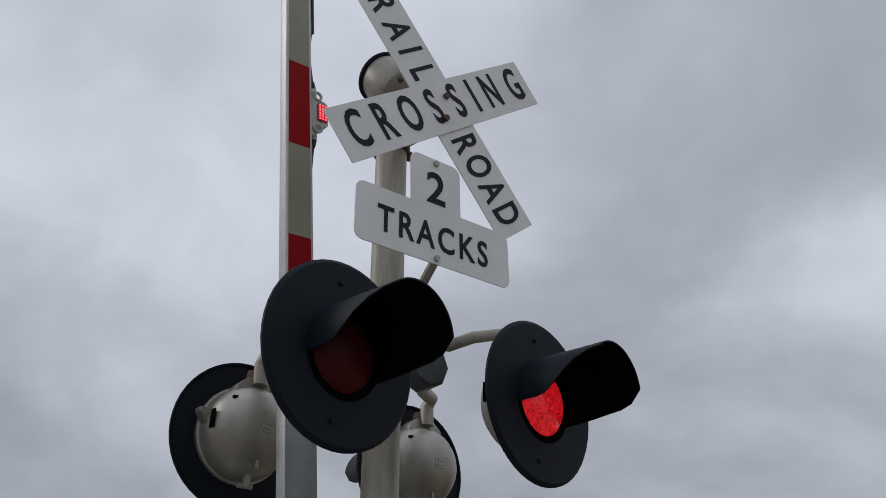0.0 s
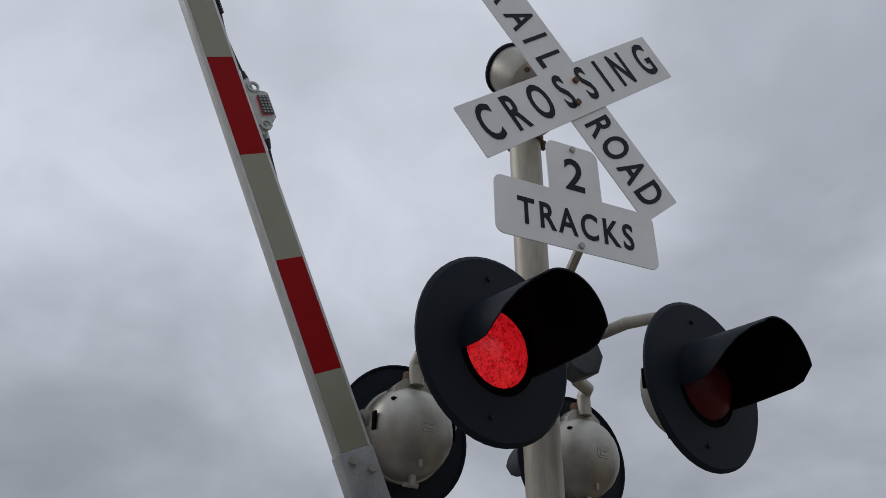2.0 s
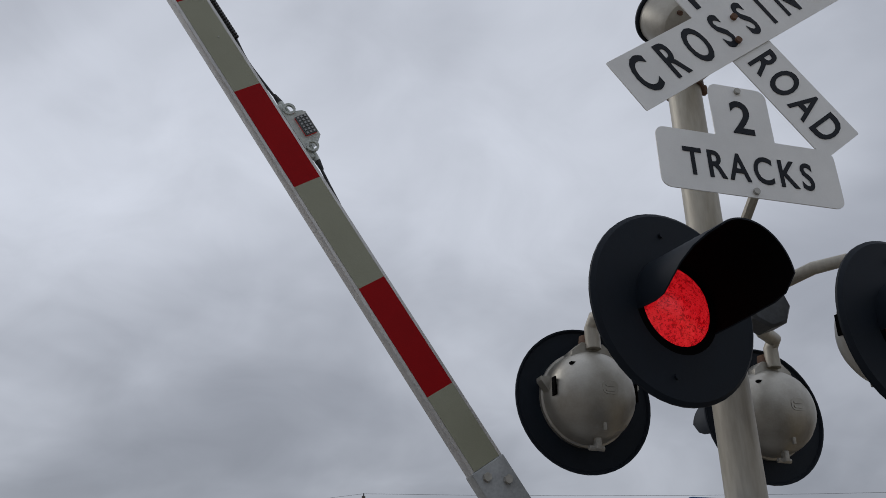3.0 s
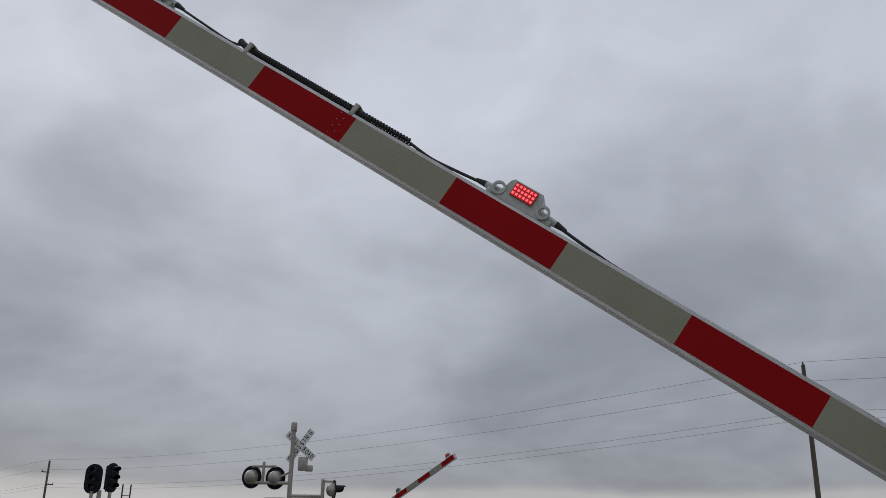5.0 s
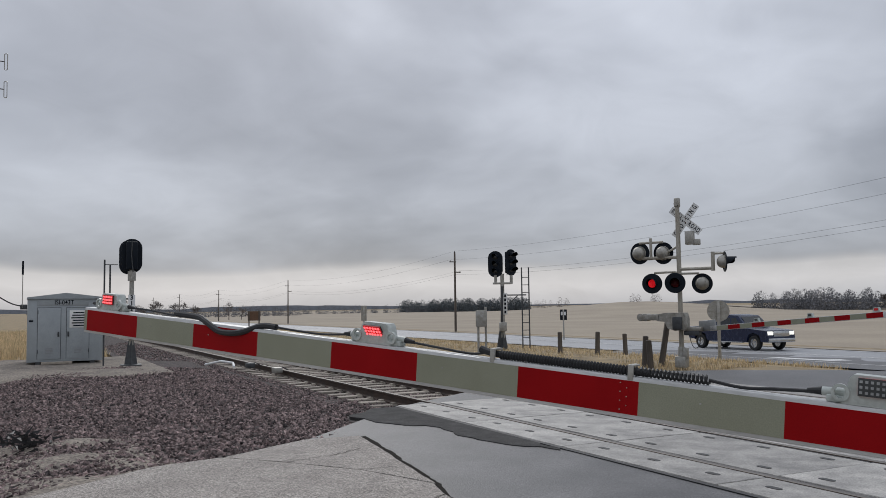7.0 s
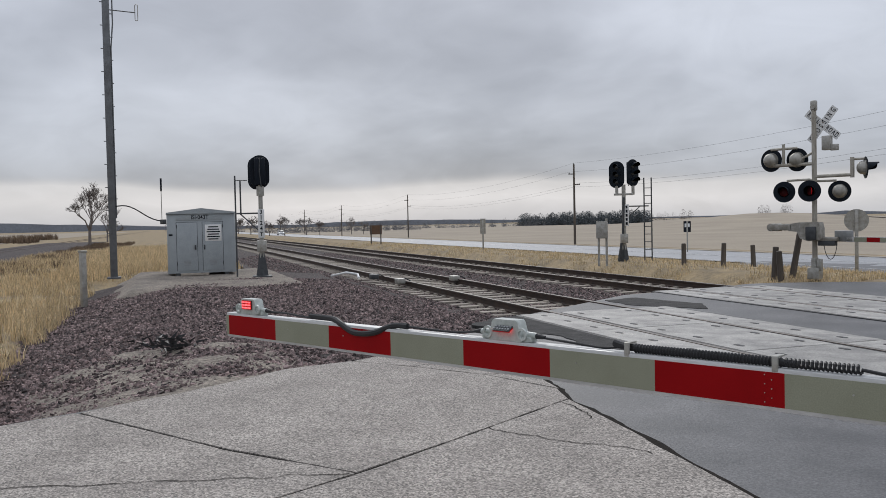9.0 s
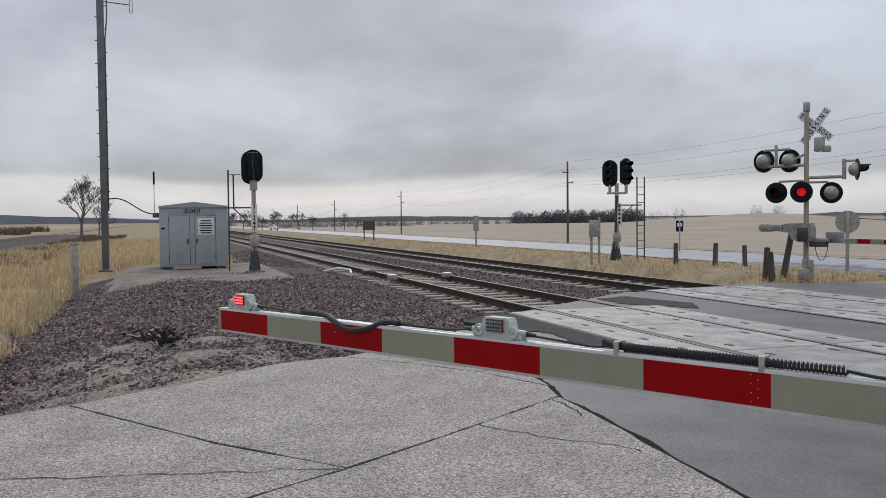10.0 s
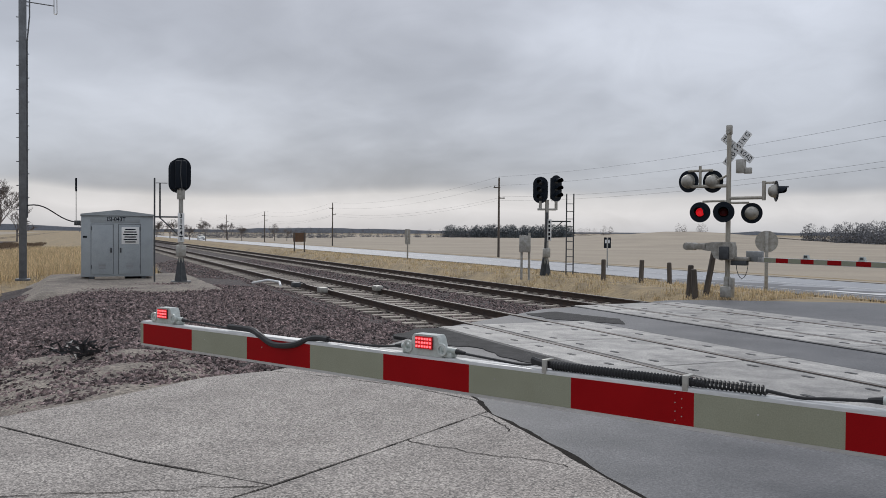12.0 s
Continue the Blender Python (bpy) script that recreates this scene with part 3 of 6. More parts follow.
HOLE = hole_mesh()
WIDE, NARROW = panel_mesh(1.30, 2.42), panel_mesh(0.62, 2.42)
for c, s0, cnt in ((TRACKS[0], 12.96, 6), (TRACKS[1], 15.86, 6)):
    deck = thing("crossing_deck", TRACK_M, "worn grey concrete crossing panels set between the rails", "crossing panels", "crossing decks", "structure")
    for i in range(cnt):
        for off, me, w in ((-1.12, NARROW, 0.62), (0.0, WIDE, 1.30), (1.12, NARROW, 0.62)):
            o = new("panel", me)
            o.parent = deck
            o.matrix_basis = pose(c + off, s0 - 1.22 - 2.44 * i, 0.018 + random.uniform(-0.004, 0.004))
            for dy in (-0.85, 0.0, 0.85):
                for dx in ((-0.45, 0.45) if w > 1 else (0.0,)):
                    h = new("lift_slot", HOLE)
                    h.parent = o
                    h.matrix_basis = pose(dx, dy, 0.0025)
    for off in (-1.47, -0.71, 0.71, 1.47, -0.79, 0.79):
        bm = B()
        box(bm, (c + off, s0 - 1.22 * cnt, -0.03), (0.05, 2.44 * cnt, 0.075))
        part("rubber_seal", bm, M_RUBBER, deck, "black rubber flangeway strip")


# ---------------------------------------------------------------- flashing lamps
TURNERS = []


def lens_piece(parent, r, phase, name="lens"):
    """A lens that turns: one side glows, the other is dark."""
    bm = B()
    lathe(bm, [(0.0, -0.045), (r * 0.5, -0.036), (r * 0.85, -0.018), (r, 0.0)], 28)
    lathe(bm, [(r, 0.0005), (r * 0.85, 0.018), (r * 0.5, 0.036), (0.0, 0.045)], 28)
    bm.faces.ensure_lookup_table()
    for f in bm.faces:
        f.material_index = 0 if f.calc_center_median().y < 0 else 1
    o = mesh_ob(name, bm, [M_LENS_ON, M_LENS_OFF], parent, "round red signal lens")
    TURNERS.append((o, phase, Matrix.Identity(4)))
    return o


def hood(r, length):
    """A cutaway sun hood: it wraps further round on one side than on the other, and opens towards its mouth."""
    bm = B()
    fs = [i / 8 for i in range(9)]
    cols = []
    for i in range(33):
        col = []
        for rr in (r, r - 0.005):
            line = []
            for f in fs:
                lo = -104 + 62 * smooth(0.28, 1.0, f)
                hi = 116 - 12 * smooth(0.0, 1.0, f) - 22 * smooth(0.82, 1.0, f)
                a = radians(lo + (hi - lo) * i / 32)
                line.append(bm.verts.new((rr * math.sin(a), -f * length, rr * math.cos(a))))
            col.append(line)
        cols.append(col)
    n = len(fs)
    for A, C in zip(cols, cols[1:]):
        for j in range(n - 1):
            bm.faces.new((A[0][j], A[0][j + 1], C[0][j + 1], C[0][j]))
            f = bm.faces.new((A[1][j], C[1][j], C[1][j + 1], A[1][j + 1]))
            f.material_index = 1
        bm.faces.new((A[0][-1], A[1][-1], C[1][-1], C[0][-1]))
    for A in (cols[0], cols[-1]):
        for j in range(n - 1):
            bm.faces.new((A[0][j], A[0][j + 1], A[1][j + 1], A[1][j]))
    bmesh.ops.recalc_face_normals(bm, faces=bm.faces)
    return bm


def flasher(parent, m, phase, R=0.30, detail=True):
    """One flashing lamp: black disc, hood, lens, and a silver housing behind; it faces -y."""
    k = R / 0.30
    bm = lathe(B(), [(0.15 * k, -0.004), (R - 0.012, -0.004), (R, 0.006), (R, 0.014), (R - 0.006, 0.014), (R - 0.014, 0.004), (0.15 * k, 0.004)], 48, None, True)
    disc = mesh_ob("backing_disc", bm, M_BLACK, parent, "large black round backing disc")
    disc.matrix_basis = m
    h = mesh_ob("hood", hood(0.150 * k, 0.315 * k), [M_BLACK, M_BLACK_IN], disc, "long black cutaway sun hood")
    h.matrix_basis = pose(0, 0, 0, 0.5, 0, 0)
    bm = lathe(B(), [(0.196 * k, 0.005), (0.196 * k, 0.022), (0.188 * k, 0.026), (0.186 * k, 0.05), (0.182 * k, 0.085), (0.170 * k, 0.12), (0.150 * k, 0.152), (0.118 * k, 0.18), (0.075 * k, 0.2), (0.035 * k, 0.208), (0.0, 0.21)], 40)
    shell = part("housing", bm, M_SILVER, disc, "silver painted domed lamp housing")
    if detail:
        # crown under the pipe elbow, hinge ears, rib and latch of the cast back
        bm = B()
        plate(bm, [(-0.10, 0.10), (-0.085, 0.165), (-0.045, 0.20), (0.045, 0.20), (0.085, 0.165), (0.10, 0.10)], 0.03, 0.105)
        part("crown", bm, M_SILVER, shell)
        part("elbow_collar", cyl(B(), (0, 0.075, 0.19), (0, 0.075, 0.235), 0.042, 0.036, 18), M_RUST, shell, "dark pipe collar")
        bm = B()
        plate(bm, [(0.09, 0.185), (0.125, 0.15), (0.185, 0.06), (0.11, 0.10)], -0.005, 0.005, pose(0, 0, 0, 0, 0, 90))
        part("fin", bm, M_SILVER, shell)
        for sx in (-1, 1):
            bm = B()
            plate(bm, [(sx * 0.15, -0.03), (sx * 0.205, 0.045), (sx * 0.205, 0.06), (sx * 0.15, 0.06)], 0.03, 0.075)
            part("hinge_ear", bm, M_SILVER, shell)
            part("slot", box(B(), (sx * 0.168, 0.108, 0.015), (0.008, 0.03, 0.07), 0.002), M_BLACK_IN, shell)
            part("vent", box(B(), (sx * 0.10, 0.143, 0.098), (0.032, 0.02, 0.013), 0.002), M_BLACK_IN, shell)
        bm = B()
        plate(bm, rounded(0.062, 0.05, 0.018, 4, -0.01, 0.0), 0.207, 0.211)
        plate(bm, rounded(0.040, 0.012, 0.005, 3, -0.01, 0.008), 0.211, 0.2135)
        plate(bm, rounded(0.040, 0.012, 0.005, 3, -0.01, -0.010), 0.211, 0.2135)
        part("cast_mark", bm, M_SILVER, shell, "raised cast mark")
        bm = box(B(), (0.0, 0.165, -0.125), (0.014, 0.012, 0.05), 0.003)
        part("latch", bm, M_GALV, shell, "small latch bar")
        bm = box(B(), (0.0, 0.10, -0.185), (0.022, 0.03, 0.045), 0.005)
        cyl(bm, (-0.03, 0.09, -0.200), (0.03, 0.09, -0.200), 0.01, seg=8)
        part("latch_hook", bm, M_GALV, shell, "hanging latch hook")
    if detail:
        for a in (100, 262):
            bm = B()
            cyl(bm, (0.215 * math.cos(radians(a)), -0.012, 0.215 * math.sin(radians(a))), (0.215 * math.cos(radians(a)), 0.0, 0.215 * math.sin(radians(a))), 0.008, seg=8)
            part("bolt", bm, M_BLACK, disc)
    bm = lathe(B(), [(0.0, 0.05 * k), (0.14 * k, 0.05 * k), (0.155 * k, 0.0), (0.165 * k, 0.0), (0.16 * k, 0.06 * k), (0.0, 0.062 * k)], 28)
    part("reflector_bowl", bm, M_BLACK_IN, disc)
    bm = lathe(B(), [(0.125 * k, -0.003), (0.158 * k, -0.003), (0.158 * k, 0.003), (0.125 * k, 0.003)], 40, None, True)
    part("bezel", bm, M_BLACK_IN, disc)
    lens_piece(disc, 0.124 * k, phase)
    return disc


def board(parent, name, w, h, text, m, size, stretch, back=False, letters=None):
    bm = B()
    plate(bm, rounded(w, h, 0.006, 2), -0.002, 0.002, m)
    o = part(name, bm, M_SIGN, parent, "white retroreflective sign board with black letters")
    for piece, u in letters or ((text, 0.0),):
        lettering(o, piece, size, m @ Matrix.Translation((u, -0.0035, 0)), None, stretch, bold=0.0035)
    return o


LETTERS_X = list(zip("CROSSING", (-0.503, -0.358, -0.203, -0.053, 0.093, 0.209, 0.337, 0.512)))
LETTERS_RR = list(zip("RAILROAD", (-0.512, -0.377, -0.276, -0.170, 0.178, 0.290, 0.408, 0.520)))


def crossbuck(parent, m, a1, a2):
    board(parent, "railroad_board", 1.22, 0.229, "", m @ pose(0, 0.004, 0, 0, -a2, 0), 0.205, 0.62, letters=LETTERS_RR)
    o = board(parent, "crossing_board", 1.22, 0.229, "", m @ pose(0, -0.003, 0, 0, -a1, 0), 0.222, 0.62, letters=LETTERS_X)
    for z in (0.055, -0.06):
        part("bolt", cyl(B(), m @ Vector((0.012, -0.018, z)), m @ Vector((0.012, 0.02, z)), 0.014, seg=10), M_RUST, parent, "rusty bolt")


# ---------------------------------------------------------------- crossing signal beside the road
PX, PY = 2.338, 2.26
sig = thing("crossing_signal", pose(PX, PY, 0), "silver mast with crossbuck, track-count sign and four flashing lamps", "railroad signal", "crossing signals")
bm = cyl(B(), (0, 0, 0), (0, 0, 4.08), 0.066, 0.064, 28)
part("pole", bm, M_POLE, sig, "stained grey metal pole")
bm = B()
box(bm, (0, 0, 0.06), (0.36, 0.36, 0.12), 0.02)
for x in (-0.13, 0.13):
    for y in (-0.13, 0.13):
        cyl(bm, (x, y, 0.1), (x, y, 0.17), 0.018, seg=8)
part("base", bm, M_GALV, sig, "grey cast pole base")
bm = B()
bell = Matrix.Translation((-0.005, 0.0, 4.145)) @ Vector((-0.16, 0.60, 0.74)).to_track_quat("Y", "Z").to_matrix().to_4x4() @ Matrix.Scale(1.06, 4)
lathe(bm, [(0.0, -0.10), (0.07, -0.10), (0.092, -0.09), (0.10, -0.07), (0.104, 0.07), (0.0, 0.07)], 32, bell)
cyl(bm, (0, 0, 4.05), (0, 0, 4.13), 0.07, 0.05, 20)
bell_body = part("bell", bm, M_SILVER, sig, "silver warning bell on the mast top")
bm = lathe(B(), [(0.0, 0.072), (0.110, 0.072), (0.115, 0.078), (0.115, 0.086), (0.09, 0.10), (0.0, 0.103)], 32, bell)
part("gong", bm, M_BLACK, bell_body, "black gong rim")
bm = cyl(B(), bell @ Vector((-0.062, -0.112, 0.03)), bell @ Vector((-0.062, -0.095, 0.03)), 0.01, seg=8)
part("bolt", bm, M_RUST, bell_body)

SY = -5.0
m_x = pose(2.439 - PX, 2.046 - PY, 3.948, 0, 0, SY + 2.5)
crossbuck(sig, m_x, 37.7, -51.0)
m_t = pose(2.341 - PX, 1.967 - PY, 3.252, 0, -0.6, SY + 2.5)
bm = B()
outline = rounded(0.69, 0.235, 0.035, 4)
pl = []
for x, z in outline:
    pl.append((x, z))
# the narrow upper tab of the sign
tab = [(0.115, 0.1175), (0.115, 0.30)] + [(0.08 + 0.035 * math.cos(radians(a)), 0.30 + 0.035 * math.sin(radians(a))) for a in (20, 45, 70, 90)] + [(-0.08 + 0.035 * math.cos(radians(a)), 0.30 + 0.035 * math.sin(radians(a))) for a in (90, 110, 135, 160)] + [(-0.115, 0.30), (-0.115, 0.1175)]
cut = pl[:5] + tab + pl[5:]
plate(bm, cut, -0.002, 0.002, m_t)
ts = part("track_count_sign", bm, M_SIGN, sig, "white stepped plate with track count")
lettering(ts, "2", 0.19, m_t @ Matrix.Translation((0.0, -0.0035, 0.195)), None, 0.95, bold=0.003)
lettering(ts, "TRACKS", 0.150, m_t @ Matrix.Translation((-0.006, -0.0035, -0.012)), None, 0.76, bold=0.002, spacing=1.26)
for z in (0.315, -0.095):
    bm = cyl(B(), m_t @ Vector((0, -0.012, z)), m_t @ Vector((0, 0.01, z)), 0.012, seg=8)
    part("bolt", bm, M_GALV, ts)
# clamps and bracket straps from the pole to the signs
for z, tgt in ((3.80, m_x @ Vector((0.01, 0.012, -0.08))), (3.44, m_t @ Vector((0, 0.008, 0.24))), (3.02, m_t @ Vector((0, 0.008, -0.10)))):
    bm = lathe(B(), [(0.066, -0.022), (0.078, -0.022), (0.078, 0.022), (0.066, 0.022)], 24, Matrix.Translation((0, 0, z)) @ pose(0, 0, 0, 90), True)
    for sx in (-0.082, 0.082):
        box(bm, (sx, -0.01, z), (0.026, 0.024, 0.04), 0.004)
    part("clamp", bm, M_RUST if z > 3.7 else M_GALV, sig, "worn steel band clamp")
    bm = pipe(B(), [(0.02, -0.07, z), (0.03, -0.09, z + 0.005), tuple(tgt)], 0.018, 8)
    part("bracket", bm, M_POLE, sig, "bent steel sign bracket")

# lamps: two towards the road, two the other way
LZ = 2.95
for x, y, z, yaw, st in ((1.920 - PX, 1.875 - PY, 2.656, 8.5, "A"), (2.724 - PX, 1.855 - PY, 2.680, 8, "B")):
    d = flasher(sig, pose(x, y, z, 2, 0, yaw), st, 0.29)
    bm = pipe(B(), [(x, y + 0.12, z + 0.17), (x, y + 0.13, z + 0.24), (x * 0.93, y + 0.16, z + 0.30), (x * 0.75, y + 0.24, z + 0.295), (x * 0.6, -0.09, LZ + 0.0), (x * 0.4, -0.05, LZ - 0.0), (x * 0.2, -0.02, LZ + 0.02)], 0.023, 12)
    part("lamp_arm", bm, M_POLE, sig, "bent pipe lamp arm")
    bm = cyl(B(), (x * 0.32, -0.05, LZ + 0.03), (x * 0.18, -0.02, LZ + 0.02), 0.045, seg=16)
    part("collar", bm, M_GALV, sig)
for x, y, z, yaw, st in ((2.088 - PX, 2.84 - PY, 2.667, 180, "A"), (2.918 - PX, 2.86 - PY, 2.682, 180, "B")):
    d = flasher(sig, pose(x, y, z, -2, 0, yaw), st, 0.285)
    bm = pipe(B(), [(x, y - 0.12, z + 0.17), (x, y - 0.12, z + 0.255), (x * 1.0, y - 0.15, z + 0.285), (x * 0.85, y - 0.20, z + 0.29), (x * 0.3, 0.08, LZ + 0.06), (0, 0.02, LZ + 0.03)], 0.03, 12)
    part("lamp_arm", bm, M_POLE, sig, "bent pipe lamp arm")
bm = B()
box(bm, (0.0, 0.0, LZ), (0.17, 0.17, 0.16), 0.02)
part("cross_fitting", bm, M_GALV, sig)
bm = lathe(B(), [(0.0, -0.05), (0.08, -0.05), (0.09, -0.04), (0.09, 0.03), (0.0, 0.03)], 8, Matrix.Translation((0.095, -0.10, 2.83)))
part("junction_box", bm, M_DARKST, sig, "eight-sided grey junction box")
m_b = pose(-0.115, -0.085, 2.02, 0, 0, SY)
bm = plate(B(), rounded(0.30, 0.34, 0.02, 4), -0.002, 0.002, m_b)
bs = part("report_sign", bm, M_BLUE, sig, "blue sign with white writing")
part("border", plate(B(), rounded(0.288, 0.328, 0.016, 4), -0.0028, -0.0022, m_b), M_SIGN, bs)
part("panel_face", plate(B(), rounded(0.278, 0.318, 0.012, 4), -0.0038, -0.003, m_b), M_BLUE, bs)
lettering(bs, "REPORT PROBLEM", 0.034, m_b @ Matrix.Translation((0, -0.005, 0.125)), M_SIGN, 0.78)
lettering(bs, "OR EMERGENCY", 0.034, m_b @ Matrix.Translation((0, -0.005, 0.082)), M_SIGN, 0.78)
bars(bs, 4, 0.22, 0.026, 0.05, m_b @ Matrix.Translation((0, -0.005, 0.03)), M_SIGN)
for z in (0.15, -0.15):
    part("bolt", cyl(B(), m_b @ Vector((0.1, -0.012, z)), m_b @ Vector((0.1, 0.03, z)), 0.008, seg=8), M_GALV, bs)
bm = B()
box(bm, (-0.02, 0.02, 1.30), (0.26, 0.30, 0.42), 0.03)
box(bm, (0.0, 0.02, 1.12), (0.20, 0.22, 0.1), 0.02)
part("gate_mechanism", bm, M_GALV, sig, "grey metal gate drive box")

# ---------------------------------------------------------------- gate arm: turns at its pivot beside the mast
PIV = (2.491, 2.404, 1.392)
U12, VL, STR, H_ARM = 1.149, -0.339, 0.406, 0.098


def ux(n):
    """Place along the arm of stripe border n, counted from the tip."""
    return -(U12 + (12 - n) * STR)


def led_light(parent, n, phase, steady=False):
    z0 = VL + H_ARM + 0.012
    x = ux(n)
    root = B()
    body = [(-0.10, 0), (0.10, 0), (0.094, 0.014), (0.075, 0.084), (0.064, 0.096), (-0.064, 0.096), (-0.075, 0.084), (-0.094, 0.014)]
    plate(root, body, -0.03, 0.03, Matrix.Translation((x, 0, z0)))
    for sx in (-1, 1):
        box(root, (x + sx * 0.115, 0, z0 + 0.012), (0.06, 0.045, 0.024), 0.006)
        cyl(root, (x + sx * 0.085, 0, z0 + 0.03), (x + sx * 0.16, 0, z0 + 0.03), 0.018, 0.014, 12)
    o = part("arm_light", root, M_CLEAR, parent, "cloudy plastic gate light")
    for sx in (-1, 1):
        bm = lathe(B(), [(0.018, -0.006), (0.028, -0.006), (0.028, 0.006), (0.018, 0.006)], 16, Matrix.Translation((x + sx * 0.10, -0.03, z0 + 0.035)), True)
        part("lifting_eye", bm, M_CLEAR, o)
        bm = cyl(B(), (x + sx * 0.16, 0, z0 + 0.03), (x + sx * 0.205, 0, z0 + 0.026), 0.014, 0.008, 10)
        part("cable_gland", bm, M_RUBBER, o)
    # light board: one face glows, the other is dark; it turns on its long axis
    bm = B()
    box(bm, (0, -0.003, 0), (0.098, 0.004, 0.056))
    nf = len(bm.faces)
    for f in bm.faces:
        f.material_index = 1
    box(bm, (0, 0.003, 0), (0.098, 0.004, 0.056))
    bm.faces.ensure_lookup_table()
    for f in bm.faces[nf:]:
        f.material_index = 3
    for i in range(6):
        for j in range(3):
            px, pz = -0.040 + 0.016 * i, -0.017 + 0.017 * j
            for sy, mi in ((-1, 0), (1, 2)):
                k = len(bm.faces)
                box(bm, (px, sy * 0.0065, pz), (0.0085, 0.004, 0.0085))
                bm.faces.ensure_lookup_table()
                for f in bm.faces[k:]:
                    f.material_index = mi
    lb = mesh_ob("light_board", bm, [M_LED_ON, M_LED_GLOW, M_LED_OFF, M_BOARD], o, "grid of red light points")
    k = 0.80
    o.matrix_basis = Matrix.Translation((x, 0, z0)) @ Matrix.Scale(k, 4) @ Matrix.Translation((-x, 0, -z0))
    base = pose(x, -0.036, z0 + 0.060)
    lb.matrix_basis = base
    if not steady:
        TURNERS.append((lb, phase, base))
    return o


def gate_arm(name, m, lights=True):
    arm = thing(name, m, "red and white striped gate arm with cables and lights", "gate arm", "gate arms")
    yf = -0.026
    L0, L1 = ux(-0.06), ux(11.7)
    bm = B()
    box(bm, ((L0 + L1) / 2, 0, VL + H_ARM / 2), (L1 - L0, 0.05, H_ARM + 0.024), 0.004)
    part("beam", bm, M_ALU, arm, "pale aluminium beam")
    for i in range(12):
        a, b = ux(i), ux(i + 1 if i < 11 else 11.65)
        bm = B()
        box(bm, ((a + b) / 2, yf, VL + H_ARM / 2), (b - a, 0.0024, H_ARM), 0)
        box(bm, ((a + b) / 2, -yf, VL + H_ARM / 2), (b - a, 0.0024, H_ARM), 0)
        part("stripe", bm, M_RED if i % 2 == 0 else M_WHITE, arm, "red reflective stripe" if i % 2 == 0 else "pale reflective stripe")
    bm = B()
    box(bm, (ux(-0.03), yf, VL + H_ARM / 2), (0.024, 0.0024, H_ARM), 0)
    part("tip_strip", bm, M_WHITE, arm)
    bm = B()
    a, b = ux(11.65), 0.0
    box(bm, ((a + b) / 2 - 0.1, 0, VL + H_ARM / 2), (b - a - 0.2, 0.062, H_ARM + 0.028), 0.006)
    box(bm, (-0.15, 0, (VL + 0.09) / 2 + 0.03), (0.34, 0.06, 0.34), 0.01)
    cyl(bm, (0, -0.06, 0), (0, 0.06, 0), 0.07, seg=20)
    part("adapter", bm, M_ADAPT, arm, "grey steel arm adapter")
    for bx in (ux(11.78), ux(12.5)):
        for bz in (VL + 0.022, VL + H_ARM - 0.022):
            bm = cyl(B(), (bx + (0.02 if bz > VL + 0.05 else -0.02), -0.046, bz), (bx + (0.02 if bz > VL + 0.05 else -0.02), -0.03, bz), 0.014, 0.014, 6)
            part("bolt", bm, M_GALV, arm)
    if lights:
        zt = VL + H_ARM + 0.012
        led_light(arm, 0.42, "", steady=True)
        led_light(arm, 4.5, "A")
        led_light(arm, 8.52, "B")
        # cables along the top
        def run(pts, r, label, nm="cable"):
            out = []
            P = [Vector((ux(n), y, zt + z)) for n, y, z in pts]
            for i in range(len(P) - 1):
                p0, p1, p2, p3 = P[max(i - 1, 0)], P[i], P[i + 1], P[min(i + 2, len(P) - 1)]
                for k in range(5):
                    t = k / 5
                    out.append(0.5 * ((2 * p1) + (p2 - p0) * t + (2 * p0 - 5 * p1 + 4 * p2 - p3) * t * t + (3 * p1 - p0 - 3 * p2 + p3) * t ** 3))
            out.append(P[-1])
            part(nm, pipe(B(), out, r, 8), M_RUBBER, arm, label)
            return out

        run([(0.79, 0, 0.020), (1.1, 0, 0.02), (1.4, 0, 0.014), (1.65, -0.01, 0.012)], 0.0045, "thin black cable")
        run([(1.6, 0, 0.018), (2.0, -0.005, 0.016), (2.2, -0.022, 0.0), (2.45, -0.032, -0.03), (2.75, -0.03, -0.022), (3.0, -0.01, 0.012), (3.2, -0.005, 0.014)], 0.013, "sagging black corrugated hose", "hose")
        run([(3.2, -0.005, 0.014), (3.5, 0.01, 0.008), (3.8, 0.01, 0.008), (4.13, 0, 0.020)], 0.0045, "thin black cable")
        run([(4.87, 0, 0.020), (5.2, 0, 0.012), (5.5, 0, 0.006), (5.65, 0, 0.016)], 0.0045, "thin black cable")
        run([(5.6, 0, 0.026), (5.75, 0, 0.016), (6.2, 0, 0.013), (6.9, 0, 0.013), (7.05, 0, 0.013)], 0.012, "black corrugated hose along the arm", "hose")
        coil = []
        for i in range(17 * 8 + 1):
            a = math.tau * i / 8
            coil.append((ux(6.98 + 0.5 * i / 136), 0.011 * math.cos(a), zt + 0.015 + 0.011 * math.sin(a)))
        part("coil_cord", pipe(B(), coil, 0.0042, 6), M_RUBBER, arm, "coiled black cord")
        ridges = B()
        for i in range(46):
            x = ux(5.8 + 1.15 * i / 45)
            lathe(ridges, [(0.0115, -0.0035), (0.0155, 0.0), (0.0115, 0.0035)], 10, Matrix.Translation((x, 0, zt + 0.0145)) @ pose(0, 0, 0, 0, 0, 90), True)
        tagged(part("hose_ridge", ridges, M_RUBBER, arm), kind="stuff")
